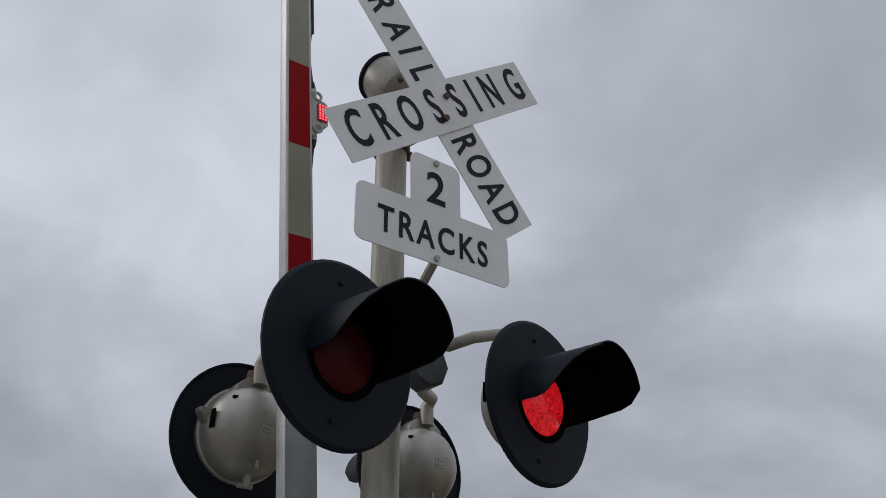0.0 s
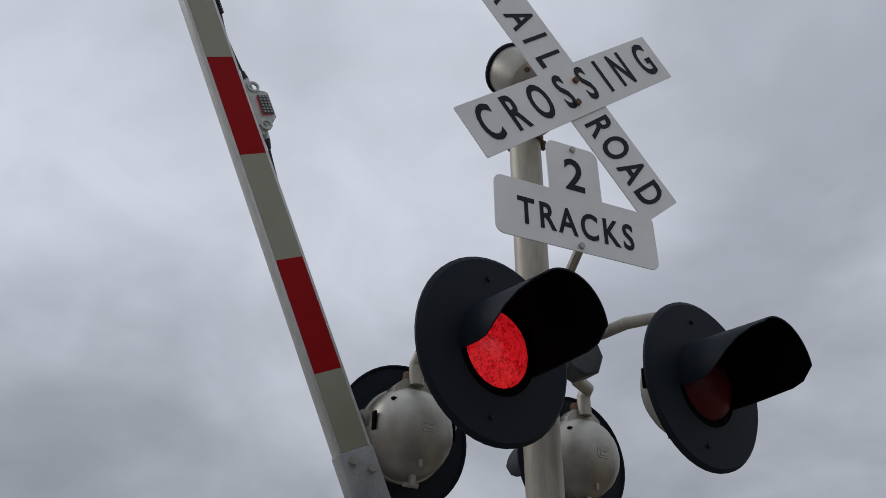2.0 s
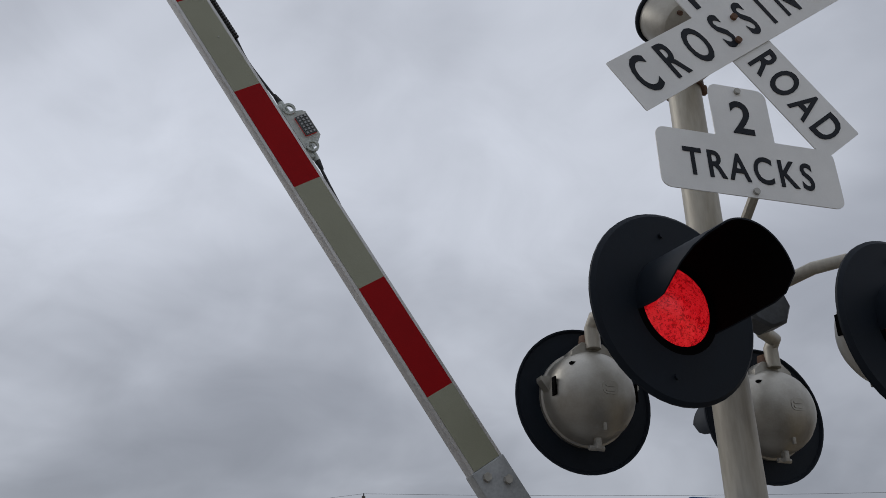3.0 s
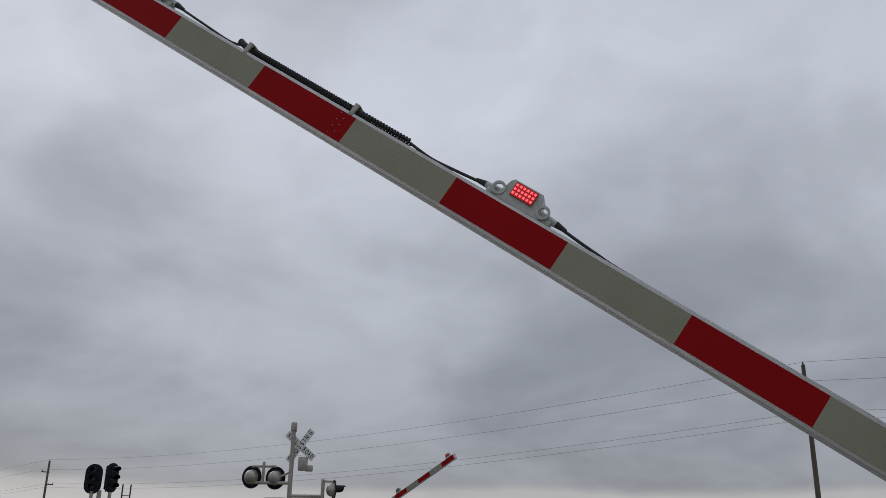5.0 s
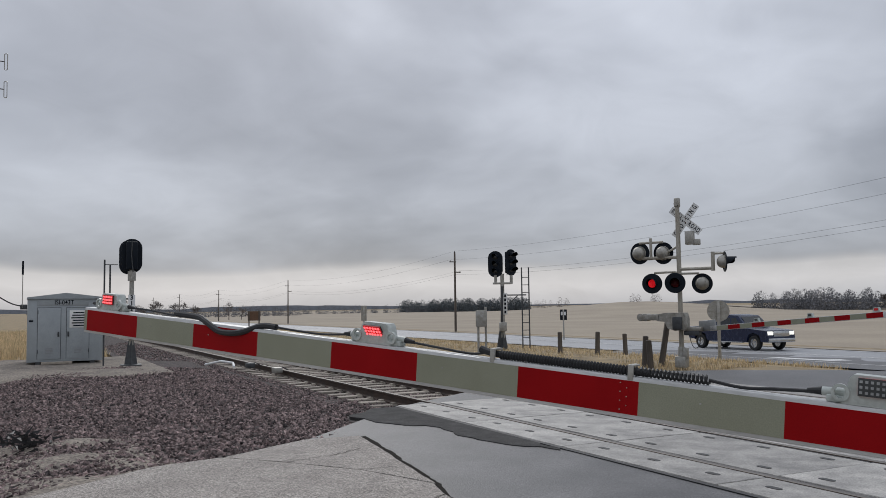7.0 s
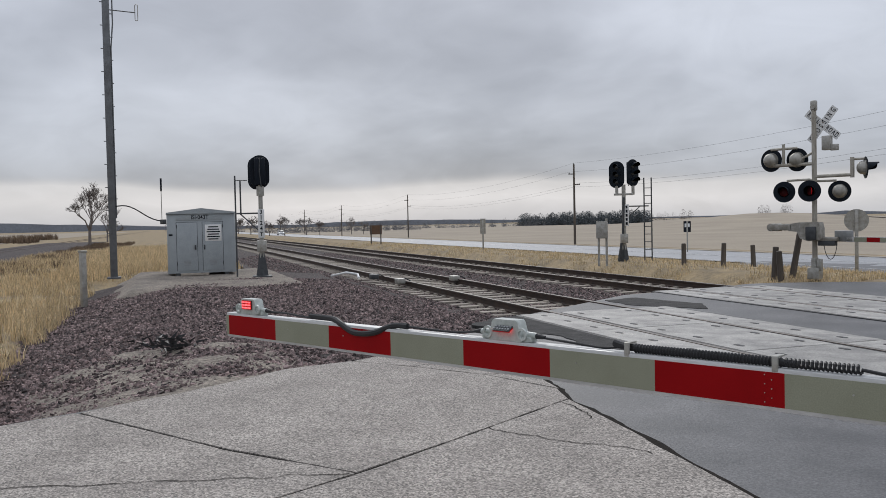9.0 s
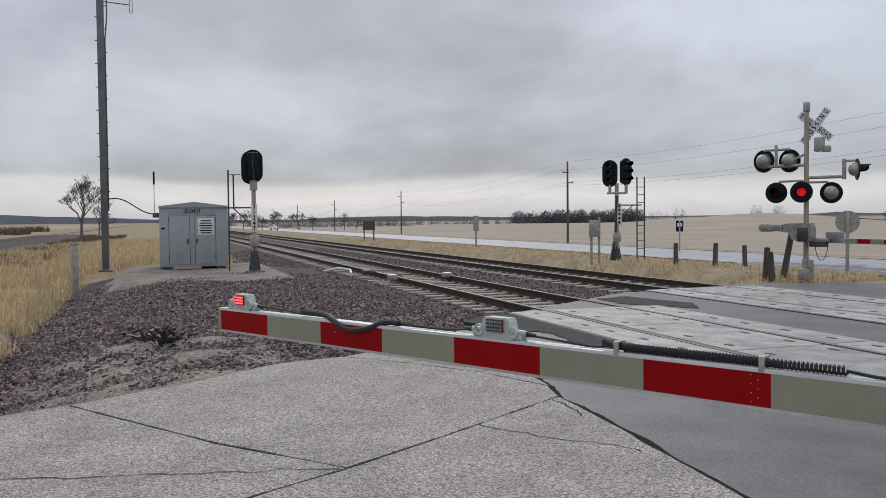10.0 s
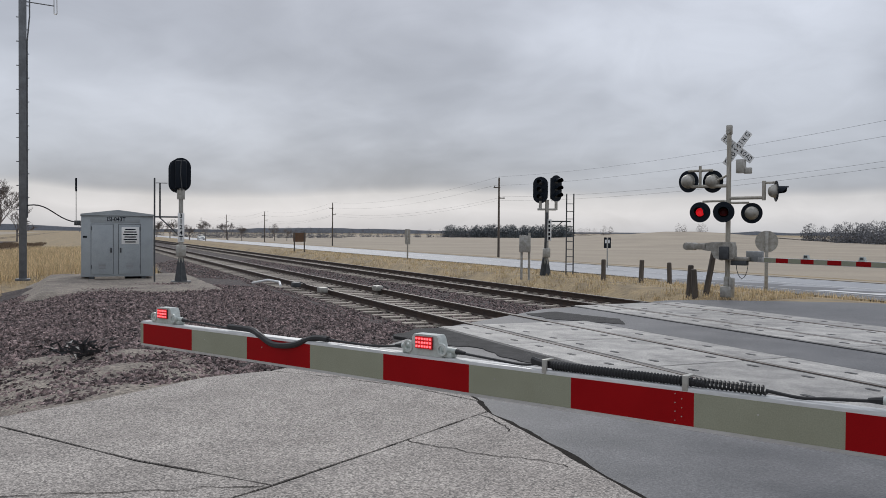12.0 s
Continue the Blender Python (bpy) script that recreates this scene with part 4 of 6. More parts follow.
        run([(7.48, 0, 0.015), (7.7, 0, 0.006), (7.9, 0.004, 0.012), (8.15, 0, 0.020)], 0.005, "thin black cable")
        run([(8.89, 0, 0.020), (9.2, 0, 0.008), (9.6, 0.01, 0.004), (11.5, 0.01, 0.004), (13.5, 0.01, -0.002)], 0.005, "thin black cable")
        for n in (5.75, 6.93):
            bm = B()
            box(bm, (ux(n), -0.022, zt + 0.012), (0.018, 0.010, 0.046), 0.003)
            box(bm, (ux(n), 0, zt + 0.032), (0.018, 0.048, 0.006), 0.002)
            part("hose_bracket", bm, M_GALV, arm, "small zinc hose bracket")
        rv = B()
        for i in range(7):
            n = 6.86 + 0.05 * (i % 2)
            cyl(rv, (ux(n), yf - 0.003, VL + 0.012 + i * 0.013), (ux(n), yf + 0.002, VL + 0.012 + i * 0.013), 0.0018, seg=6)
        for n in (1.25, 2.25, 5.27, 7.45):
            cyl(rv, (ux(n), yf - 0.003, VL + 0.06), (ux(n), yf + 0.002, VL + 0.06), 0.003, seg=6)
        tagged(part("rivet", rv, M_GALV, arm), kind="stuff")
    return arm


arm_near = gate_arm("gate_arm", Matrix.Translation(PIV))

# ---------------------------------------------------------------- the other crossing signal, across the tracks
FX, FY = -8.0, 22.2
far = thing("crossing_signal", pose(FX, FY, -0.05), "grey mast with crossbuck, seven flashing lamps and gate drive", "railroad signal", "crossing signals")
part("pole", cyl(B(), (0, 0, 0), (0, 0, 4.35), 0.066, 0.058, 20), M_POLE, far, "stained grey metal pole")
bm = B()
box(bm, (0, 0, 0.15), (0.30, 0.30, 0.3), 0.03)
cyl(bm, (0, 0, 0.3), (0, 0, 0.55), 0.10, 0.085, 16)
box(bm, (0.14, -0.06, 0.38), (0.12, 0.14, 0.3), 0.02)
part("base", bm, M_GALV, far, "cast grey pole base")
m_f = pose(0.17, 0.12, 3.93, 0, 0, -2) @ Matrix.Scale(0.86, 4)
crossbuck(far, m_f, 52, -40)
bm = box(B(), (0, 0, 4.42), (0.15, 0.13, 0.26), 0.03)
cyl(bm, (0, -0.10, 4.38), (0, -0.06, 4.38), 0.06, seg=16)
part("bell", bm, M_SILVER, far, "silver warning bell")
bm = B()
box(bm, (0.32, 0.0, 3.45), (0.22, 0.18, 0.36), 0.02)
box(bm, (0.5, 0.0, 3.33), (0.2, 0.1, 0.16), 0.02)
part("relay_box", bm, M_GALV, far, "small grey relay box")
for x, y, z, yaw, st, nm in ((-1.12, 0.05, 3.10, 172, "", 0), (-0.46, 0.10, 3.08, 172, "", 0), (-0.66, -0.28, 2.25, 12, "C", 1), (0.0, -0.33, 2.25, 18, "D", 1), (0.52, 0.28, 2.23, 195, "", 0), (1.22, 0.05, 2.78, 120, "", 0)):
    flasher(far, pose(x, y, z, 0, 0, yaw), st, 0.30 if z > 3 else 0.27, False)
for pts, r in (([(0, 0, 2.95), (-1.0, 0.0, 2.95), (-1.1, 0.05, 2.98)], 0.045), ([(0, 0, 3.25), (-0.4, 0, 3.05)], 0.03), ([(-0.78, 0, 2.95), (-0.78, 0, 3.5)], 0.04), ([(-1.12, 0.02, 3.38), (-0.44, 0.02, 3.38)], 0.035), ([(0, 0, 2.62), (0.95, 0.0, 2.62)], 0.045), ([(0.92, 0, 2.55), (0.92, 0, 3.05)], 0.05), ([(0.92, 0, 3.0), (1.2, 0.02, 3.0)], 0.03), ([(-0.66, -0.1, 2.54), (-0.1, -0.05, 2.55), (0, 0, 2.5)], 0.03), ([(0, 0, 2.5), (0.5, 0.12, 2.5)], 0.03)):
    part("lamp_arm", pipe(B(), pts, r, 10), M_POLE, far, "grey pipe lamp arm")
bm = B()
plate(bm, [(-0.55, 1.42), (-0.30, 1.46), (0.20, 1.46), (0.24, 1.30), (0.24, 1.02), (-0.06, 0.98), (-0.26, 1.05), (-0.34, 1.22), (-0.55, 1.24)], -0.30, 0.02)
mech = part("gate_mechanism", bm, M_GATE, far, "pale grey gate drive box")
part("drive_cover", box(B(), (0.02, -0.16, 1.18), (0.26, 0.40, 0.34), 0.03), M_DARKST, mech, "dark inner drive casing")
part("arm_bracket", box(B(), (0.34, -0.06, 1.03), (0.52, 0.24, 0.10), 0.02), M_GATE, mech)
part("arm_clamp", box(B(), (0.34, -0.07, 0.92), (0.42, 0.2, 0.12), 0.02), M_DARKST, mech)
for y in (-0.30, 0.0):
    part("weight_arm", box(B(), (-0.78, y, 1.34), (0.56, 0.04, 0.15), 0.012), M_GATE, mech)
for i, x in enumerate((-1.02, -0.88, -0.66, -0.56)):
    part("counterweight", cyl(B(), (x, -0.30, 1.34), (x, 0.0, 1.34), 0.10 if i < 2 else 0.085, seg=14), M_GATE, mech, "cast counterweight disc")
loop = [(0.58 - 0.16 * (1 - math.cos(math.pi * i / 10)), -0.1, 1.0 - 0.48 * math.sin(math.pi * i / 10)) for i in range(11)]
part("cable", pipe(B(), loop, 0.009, 6), M_RUBBER, mech, "thin hanging cable loop")

FPIV = (FX + 0.55, FY + 0.05, 1.17)


def far_arm():
    arm = thing("gate_arm", Matrix.Translation(FPIV), "distant red and white striped gate arm", "gate arm", "gate arms")
    part("beam", box(B(), (2.85, 0, -0.2), (5.1, 0.05, 0.13), 0.004), M_ALU, arm)
    for i in range(12):
        a = 0.55 + 0.40 * i
        bm = box(B(), (a + 0.2, -0.0265, -0.2), (0.40, 0.003, 0.11))
        box(bm, (a + 0.2, 0.0265, -0.2), (0.40, 0.003, 0.11))
        part("stripe", bm, M_RED if i % 2 else M_WHITE, arm)
    bm = B()
    box(bm, (0.2, 0, -0.12), (0.6, 0.05, 0.28), 0.02)
    part("adapter", bm, M_ADAPT, arm)
    for x, lit in ((5.2, True), (3.5, False), (1.9, False)):
        bm = plate(B(), [(-0.09, 0), (0.09, 0), (0.055, 0.10), (-0.055, 0.10)], -0.03, 0.03, Matrix.Translation((x, 0, -0.135)))
        o = part("arm_light", bm, M_CLEAR, arm)
        part("light_board", box(B(), (x, -0.033, -0.08), (0.09, 0.004, 0.05)), M_LED_GLOW if lit else M_BOARD, o)
    return arm


arm_far = far_arm()


# ---------------------------------------------------------------- railway signals
def signal_head(parent, m, lenses=3, pipe_line=True):
    bm = plate(B(), rounded(0.60, 1.05, 0.29, 8), -0.012, 0.012, m)
    o = part("background_plate", bm, M_BLACK, parent, "tall oval black signal plate")
    for i in range(lenses):
        z = 0.29 - 0.29 * i
        h = mesh_ob("hood", hood(0.115, 0.28), [M_BLACK, M_BLACK_IN], o)
        h.matrix_basis = m @ pose(0, -0.012, z)
        bm = lathe(B(), [(0.0, -0.022), (0.06, -0.02), (0.10, -0.013)], 16, m @ Matrix.Translation((0, 0, z)))
        part("lens", bm, M_GLASS, o)
    bm = box(B(), (0, 0.10, 0), (0.34, 0.18, 0.86), 0.04, m)
    part("lamp_case", bm, M_BLACK, o)
    if pipe_line:
        part("conduit", pipe(B(), [m @ Vector((0.0, 0.2, 0.45)), m @ Vector((0.02, 0.21, 0.0)), m @ Vector((-0.03, 0.2, -0.5))], 0.018, 8), M_DARKST, o)
    return o


def ladder(parent, x, y, z0, z1, w=0.30, yaw=0.0):
    mm = pose(x, y, 0, 0, 0, yaw)
    for sx in (-w / 2, w / 2):
        part("ladder_rail", box(B(), (sx, 0, (z0 + z1) / 2), (0.05, 0.03, z1 - z0), 0, mm), M_DARKST, parent)
    n = int((z1 - z0) / 0.30)
    for i in range(1, n):
        part("rung", cyl(B(), mm @ Vector((-w / 2, 0, z0 + i * 0.30)), mm @ Vector((w / 2, 0, z0 + i * 0.30)), 0.014, seg=6), M_DARKST, parent)


def signal_base(parent, r=0.085, top=3.0):
    part("pole", cyl(B(), (0, 0, 0), (0, 0, top), r, r * 0.9, 18), M_GALV, parent, "grey metal signal pole")
    bm = cyl(B(), (0, 0, 0.06), (0, 0, 0.78), 0.19, 0.08, 4)
    box(bm, (0, 0, 0.03), (0.6, 0.6, 0.06), 0.01)
    part("base", bm, M_DARKST, parent, "dark pyramid base")
    part("junction_box", box(B(), (0, -0.06, 1.0), (0.30, 0.26, 0.36), 0.02), M_GALV, parent)


sl = thing("railway_signal", pose(-22.75, 15.45, -0.02, 0, 0, 58), "single-head black railway signal on a grey pole", "railway signal", "railway signals")
signal_base(sl, 0.075, 2.95)
signal_head(sl, pose(0.0, 0.05, 3.37, 0, 0, 180), 3)
signal_head(sl, pose(-0.10, 0.28, 3.34, 0, 0, 150), 3, False)
part("head_clamp", cyl(B(), (0, 0, 2.6), (0, 0, 2.9), 0.12, seg=16), M_GALV, sl)
bm = box(B(), (0, -0.095, 1.72), (0.20, 0.01, 0.90), 0.004)
np_ = part("marker_plate", bm, M_SIGN, sl, "white upright number plate with black digits")
for i, ch in enumerate("3124T"):
    lettering(np_, ch, 0.19, pose(0, -0.102, 2.08 - 0.175 * i), None, 0.9, bold=0.006)
for x in (-0.62, -0.78):
    part("ladder_rail", box(B(), (x, 0.1, 1.6 if x < -0.7 else 2.55), (0.05, 0.05, 3.3 if x < -0.7 else 1.1)), M_DARKST, sl)
part("platform_arm", pipe(B(), [(-0.78, 0.1, 2.05), (0, 0, 2.05)], 0.025, 6), M_DARKST, sl)
part("platform_brace", pipe(B(), [(-0.62, 0.1, 2.02), (-0.08, 0, 1.5)], 0.02, 6), M_DARKST, sl)
part("hand_rail", pipe(B(), [(-0.78, 0.1, 3.1), (-0.4, 0.1, 3.1)], 0.012, 6), M_DARKST, sl)

sr = thing("railway_signal", pose(-17.75, 28.8, -0.16, 0, 0, 33), "twin-head black railway signal on a grey pole with ladder", "railway signal", "railway signals")
signal_base(sr, 0.085, 3.1)
part("cross_arm", box(B(), (0, 0, 2.72), (0.75, 0.12, 0.08), 0.01), M_GALV, sr)
for x, yaw, dz in ((-0.26, -14, 0.02), (0.36, 44, 0.08)):
    part("stem", cyl(B(), (x, 0, 2.7), (x, 0, 3.05), 0.06, seg=12), M_GALV, sr)
    signal_head(sr, pose(x, 0, 3.47 + dz, 0, 0, yaw), 3)
part("cable_loom", pipe(B(), [(0, -0.1, 2.6), (-0.05, -0.12, 1.2), (-0.22, -0.12, 0.1)], 0.05, 8), M_DARKST, sr)
npl = part("marker_plate", box(B(), (0.1, -0.10, 1.9), (0.17, 0.01, 0.85), 0.004), M_SIGN, sr, "white upright number plate")
for i in range(5):
    part("text_bar", box(B(), (0.1, -0.107, 2.22 - 0.16 * i), (0.075, 0.003, 0.11)), M_INK, npl)
ladder(sr, 0.92, 0.15, -0.05, 3.35, 0.28, 0)
part("platform_arm", pipe(B(), [(0.0, 0, 2.25), (0.95, 0.15, 2.25)], 0.025, 6), M_DARKST, sr)
part("platform_brace", pipe(B(), [(0.05, 0, 1.75), (0.6, 0.1, 2.22)], 0.02, 6), M_DARKST, sr)

cab = thing("equipment_cabinet", pose(-17.25, 26.5, -0.12, 0, 0, 33), "small grey metal cabinet on posts", "cabinet")
part("case", box(B(), (0, 0, 1.33), (0.42, 0.32, 0.62), 0.015), M_GALV, cab)
for x in (-0.12, 0.16):
    part("leg", cyl(B(), (x, 0, 0), (x, 0, 1.75 if x > 0 else 1.1), 0.045, seg=10), M_GALV, cab)

# ---------------------------------------------------------------- equipment hut
HUT = TRACK_M @ Matrix.Translation((1.36, 30.6, 0.0))
hut = thing("equipment_hut", HUT, "grey steel railway equipment hut with two doors", "hut")
W, Dp, Hh = 2.22, 2.0, 2.02
bm = box(B(), (0, 0, 0.08 + Hh / 2), (W, Dp, Hh), 0.01)
part("wall", bm, M_HUT, hut, "pale grey steel walls")
bm = plate(B(), [(-W / 2 - 0.02, 2.08), (W / 2 + 0.02, 2.08), (W / 2 + 0.02, 2.13), (0, 2.27), (-W / 2 - 0.02, 2.13)], -Dp / 2 - 0.06, Dp / 2 + 0.06)
part("roof", bm, M_HUT, hut, "low gabled steel roof")
for x, w in ((-0.48, 0.66), (0.36, 0.66)):
    d = part("door", box(B(), (x, -Dp / 2 - 0.012, 0.98), (w, 0.024, 1.62), 0.006), M_HUT, hut, "grey steel door")
    part("handle", box(B(), (x + (-0.28 if x > 0 else 0.27), -Dp / 2 - 0.04, 0.95), (0.05, 0.04, 0.16), 0.008), M_DARKST, d)
    for i in range(4):
        part("louvre", box(B(), (x, -Dp / 2 - 0.027, 0.36 + 0.045 * i), (0.22, 0.006, 0.022)), M_ADAPT, d)
    for z in (0.35, 1.6):
        part("hinge", cyl(B(), (x + (0.33 if x > 0 else -0.33), -Dp / 2 - 0.025, z), (x + (0.33 if x > 0 else -0.33), -Dp / 2 - 0.025, z + 0.12), 0.014, seg=8), M_DARKST, d)
    for ex in (-w / 2 - 0.008, w / 2 + 0.008):
        part("door_gap", box(B(), (x + ex, -Dp / 2 - 0.003, 0.98), (0.012, 0.008, 1.64)), M_DARKST, hut)
    part("door_gap", box(B(), (x, -Dp / 2 - 0.003, 1.80), (w + 0.03, 0.008, 0.012)), M_DARKST, hut)
nt_ = part("notice", box(B(), (0.38, -Dp / 2 - 0.030, 1.43), (0.54, 0.01, 0.56), 0.004), M_SIGN, hut, "white notice with lines of black writing")
bars(nt_, 6, 0.44, 0.038, 0.082, pose(0.38, -Dp / 2 - 0.038, 1.63))
hn = part("name_plate", box(B(), (-0.08, -Dp / 2 - 0.006, 1.96), (1.5, 0.012, 0.20), 0.003), M_HUT, hut)
lettering(hn, "ISI-043T", 0.20, pose(-0.05, -Dp / 2 - 0.014, 1.96), None, 0.85, bold=0.003)
for x in (-0.8, 0.0, 0.8):
    part("skid", box(B(), (x, 0, 0.045), (0.14, Dp, 0.09)), M_DARKST, hut)
part("step_board", box(B(), (-0.25, -Dp / 2 - 0.12, 0.05), (0.9, 0.18, 0.08), 0.005), M_TIE, hut, "pale step board")
part("label_plate", box(B(), (-1.0, -Dp / 2 - 0.003, 1.38), (0.12, 0.008, 0.06)), M_INK, hut)
whip = thing("whip_antenna", TRACK_M @ Matrix.Translation((0.10, 29.75, 0)), "thin whip antenna with a black tip on the hut wall", "antenna")
part("rod", cyl(B(), (0, -0.1, 1.8), (0, -0.1, 2.9), 0.012, seg=8), M_GALV, whip)
part("tip", cyl(B(), (0, -0.1, 2.85), (0, -0.1, 3.28), 0.032, seg=10), M_BLACK, whip)
part("mount", box(B(), (0.04, -0.04, 1.83), (0.2, 0.14, 0.16), 0.02), M_DARKST, whip)

tower = thing("radio_tower", pose(-27.13, 12.60, -0.02, 0, 0, 62), "tall grey steel antenna mast", "mast")
part("mast", box(B(), (0, 0, 5.05), (0.22, 0.2, 10.1), 0.01), M_TOWER, tower)
part("base_plate", box(B(), (0, 0, 0.03), (0.42, 0.42, 0.06), 0.01), M_TOWER, tower)
part("spike", cyl(B(), (0, 0, 10.1), (0, 0, 10.6), 0.01, seg=6), M_TOWER, tower)
part("feed_pipe", pipe(B(), [(0.2, 0, 10.1), (0.2, 0, 8.4), (0.13, 0, 7.6), (0.13, 0, 2.0)], 0.022, 8), M_TOWER, tower)
for z in (9.75, 8.85):
    part("boom", cyl(B(), (0.1, 0, z), (0.92, 0, z - 0.05), 0.018, seg=8), M_TOWER, tower)
    lp = [(0.95 + 0.045 * math.cos(a), 0, z - 0.05 + (0.22 if math.sin(a) > 0 else -0.22) + 0.045 * math.sin(a)) for a in [math.tau * i / 16 for i in range(17)]]
    part("dipole", pipe(B(), lp, 0.014, 6), M_GALV, tower)
for i in range(22):
    part("climbing_peg", box(B(), (0.14 if i % 2 else -0.14, 0, 1.5 + 0.38 * i), (0.1, 0.025, 0.025)), M_TOWER, tower)
drop = []
for i in range(13):
    t = i / 12
    a, b = Vector((-27.05, 12.6, 2.35)), Vector((-26.45, 14.15, 1.85))
    p = a.lerp(b, t)
    drop.append((p.x, p.y, p.z + 0.10 * math.sin(t * math.tau) - 0.10 * math.sin(math.pi * t) + 0.18 * math.sin(math.pi * t)))
tagged(mesh_ob("drop_cable", pipe(B(), drop, 0.022, 6), M_RUBBER), "black cable from mast to hut", "cable")
post = thing("marker_post", pose(-22.1, 9.45, -0.42), "short grey square utility post", "post")
part("shaft", box(B(), (0, 0, 0.72), (0.17, 0.14, 1.44), 0.02), M_GALV, post)
part("cap", box(B(), (0, 0, 1.46), (0.2, 0.17, 0.06), 0.01), M_GALV, post)


# ---------------------------------------------------------------- utility poles and wires
def utility_pole(x, y, z, top, r=0.16):
    o = thing("utility_pole", pose(x, y, z, 0, 0, 62), "weathered wooden utility pole with crossarms", "utility pole", "utility poles")
    h = top - z
    part("shaft", cyl(B(), (0, 0, 0), (0, 0, h), r, r * 0.68, 12), M_WOOD, o)
    for k, dz in enumerate((1.25, 2.6)):
        part("crossarm", box(B(), (0.35 if k else -0.3, 0, h - dz), (0.95, 0.10, 0.12), 0.01), M_WOOD, o)
        for dx in (-0.35, 0.38):
            part("insulator", cyl(B(), ((0.35 if k else -0.3) + dx, 0, h - dz + 0.05), ((0.35 if k else -0.3) + dx, 0, h - dz + 0.22), 0.05, 0.03, 8), M_DARKST, o)
    part("insulator", cyl(B(), (0, 0, h), (0, 0, h + 0.18), 0.05, 0.03, 8), M_DARKST, o)
    return o


POLES = [(84, 6.5, -0.4, 11.2), (10.76, 48.5, -0.8, 10.75), (-63.3, 89.9, -1.65, 8.75), (-145, 138.2, -1.75, 8.35), (-202.6, 165.0, -1.75, 7.6), (-275, 205, -1.7, 8.0), (-350, 246, -1.6, 8.0)]
for p in POLES:
    utility_pole(*p)
for a, b in zip(POLES, POLES[1:]):
    for off, dz in ((0.0, 0.15), (-0.7, -1.0), (0.75, -2.4), (0.0, -2.9)):
        pts = []
        for i in range(15):
            t = i / 14
            pts.append((a[0] + (b[0] - a[0]) * t + NV.x * off, a[1] + (b[1] - a[1]) * t + NV.y * off, a[3] + (b[3] - a[3]) * t + dz - 1.3 * 4 * t * (1 - t)))
        tagged(mesh_ob("power_line", pipe(B(), pts, 0.010, 4), M_DARKST), "thin dark overhead wire between poles", "wire", "power lines")


# ---------------------------------------------------------------- signs and posts
def ground_at(x, y):
    p = Vector((x, y, 0))
    return ground_z(p.dot(T), p.dot(NV))


for x, y, h, tx in ((-14.3, 27.1, 0.75, 0), (-12.9, 27.2, 0.78, 2), (-12.6, 28.9, 0.75, -2), (-9.35, 22.9, 0.85, 3), (-9.1, 22.75, 0.75, -4), (-8.85, 22.85, 1.25, 10)):
    o = thing("guard_post", pose(x, y, ground_at(x, y) - 0.05, 0, tx, 40), "weathered wooden guard post in dry grass", "post", "guard posts")
    part("timber", cyl(B(), (0, 0, 0), (0, 0, h + 0.05), 0.085, 0.078, 10), M_WOOD, o)
    part("post_cap", cyl(B(), (0, 0, h + 0.05), (0, 0, h + 0.065), 0.07, 0.05, 10), M_WOOD, o)


def road_sign(x, y, top, outline, label, material, yaw, posts=(0,), plate_h=None):
    z = ground_at(x, y)
    o = thing("road_sign", pose(x, y, z, 0, 0, yaw), label, "road sign", "road signs")
    for px in posts:
        part("post", box(B(), (px, -0.03, (top - z) / 2), (0.10, 0.05, top - z), 0.008), M_WOOD if material is M_BROWN else M_GALV, o)
    part("plate", plate(B(), outline(top - z), -0.004, 0.004), material, o)
    return o


def disc_outline(top, r=0.33):
    return [(r * math.cos(math.tau * i / 28), top - r + 0.02 + r * math.sin(math.tau * i / 28)) for i in range(28)]


road_sign(-8.27, 26.1, 1.72, disc_outline, "bare grey back of a round warning sign", M_GALV, 20)
o = road_sign(-30.2, 57.2, 1.35, lambda t: rounded(0.52, 0.8, 0.03, 3, 0, t - 0.4), "small dark route marker sign on a post", M_INK, 30)
part("legend", plate(B(), rounded(0.36, 0.26, 0.02, 3, 0, 2.0), -0.008, -0.005), M_SIGN, o)
road_sign(-34.8, 39.8, 1.82, lambda t: rounded(0.34, 0.95, 0.02, 3, 0, t - 0.48), "narrow grey back of a road sign", M_GALV, 40)
road_sign(-52.7, 46.7, 1.55, lambda t: rounded(1.0, 0.75, 0.02, 3, 0, t - 0.4), "brown sign board on two posts", M_BROWN, 45, (-0.4, 0.4))
dbl = road_sign(7.1, 52, 1.2, lambda t: rounded(2.0, 0.75, 0.02, 3, 0, t - 0.38), "yellow two-way arrow sign", M_YELLOW, 0, (-0.8, 0.8))
bm = B()
zz = 1.2 - ground_at(7.1, 52) - 0.38
plate(bm, [(-0.9, zz), (-0.55, zz + 0.24), (-0.55, zz + 0.1), (0.55, zz + 0.1), (0.55, zz + 0.24), (0.9, zz), (0.55, zz - 0.24), (0.55, zz - 0.1), (-0.55, zz - 0.1), (-0.55, zz - 0.24)], -0.009, -0.006)
part("arrow", bm, M_INK, dbl)
sheet("lane_arrow", [(-10.9, 40.7), (-8.0, 39.6), (-7.2, 40.2), (-7.8, 40.8), (-8.5, 40.4), (-10.5, 41.3)], -0.888, M_PAINT, "white painted turn arrow on the highway", "road marking", 0.004)


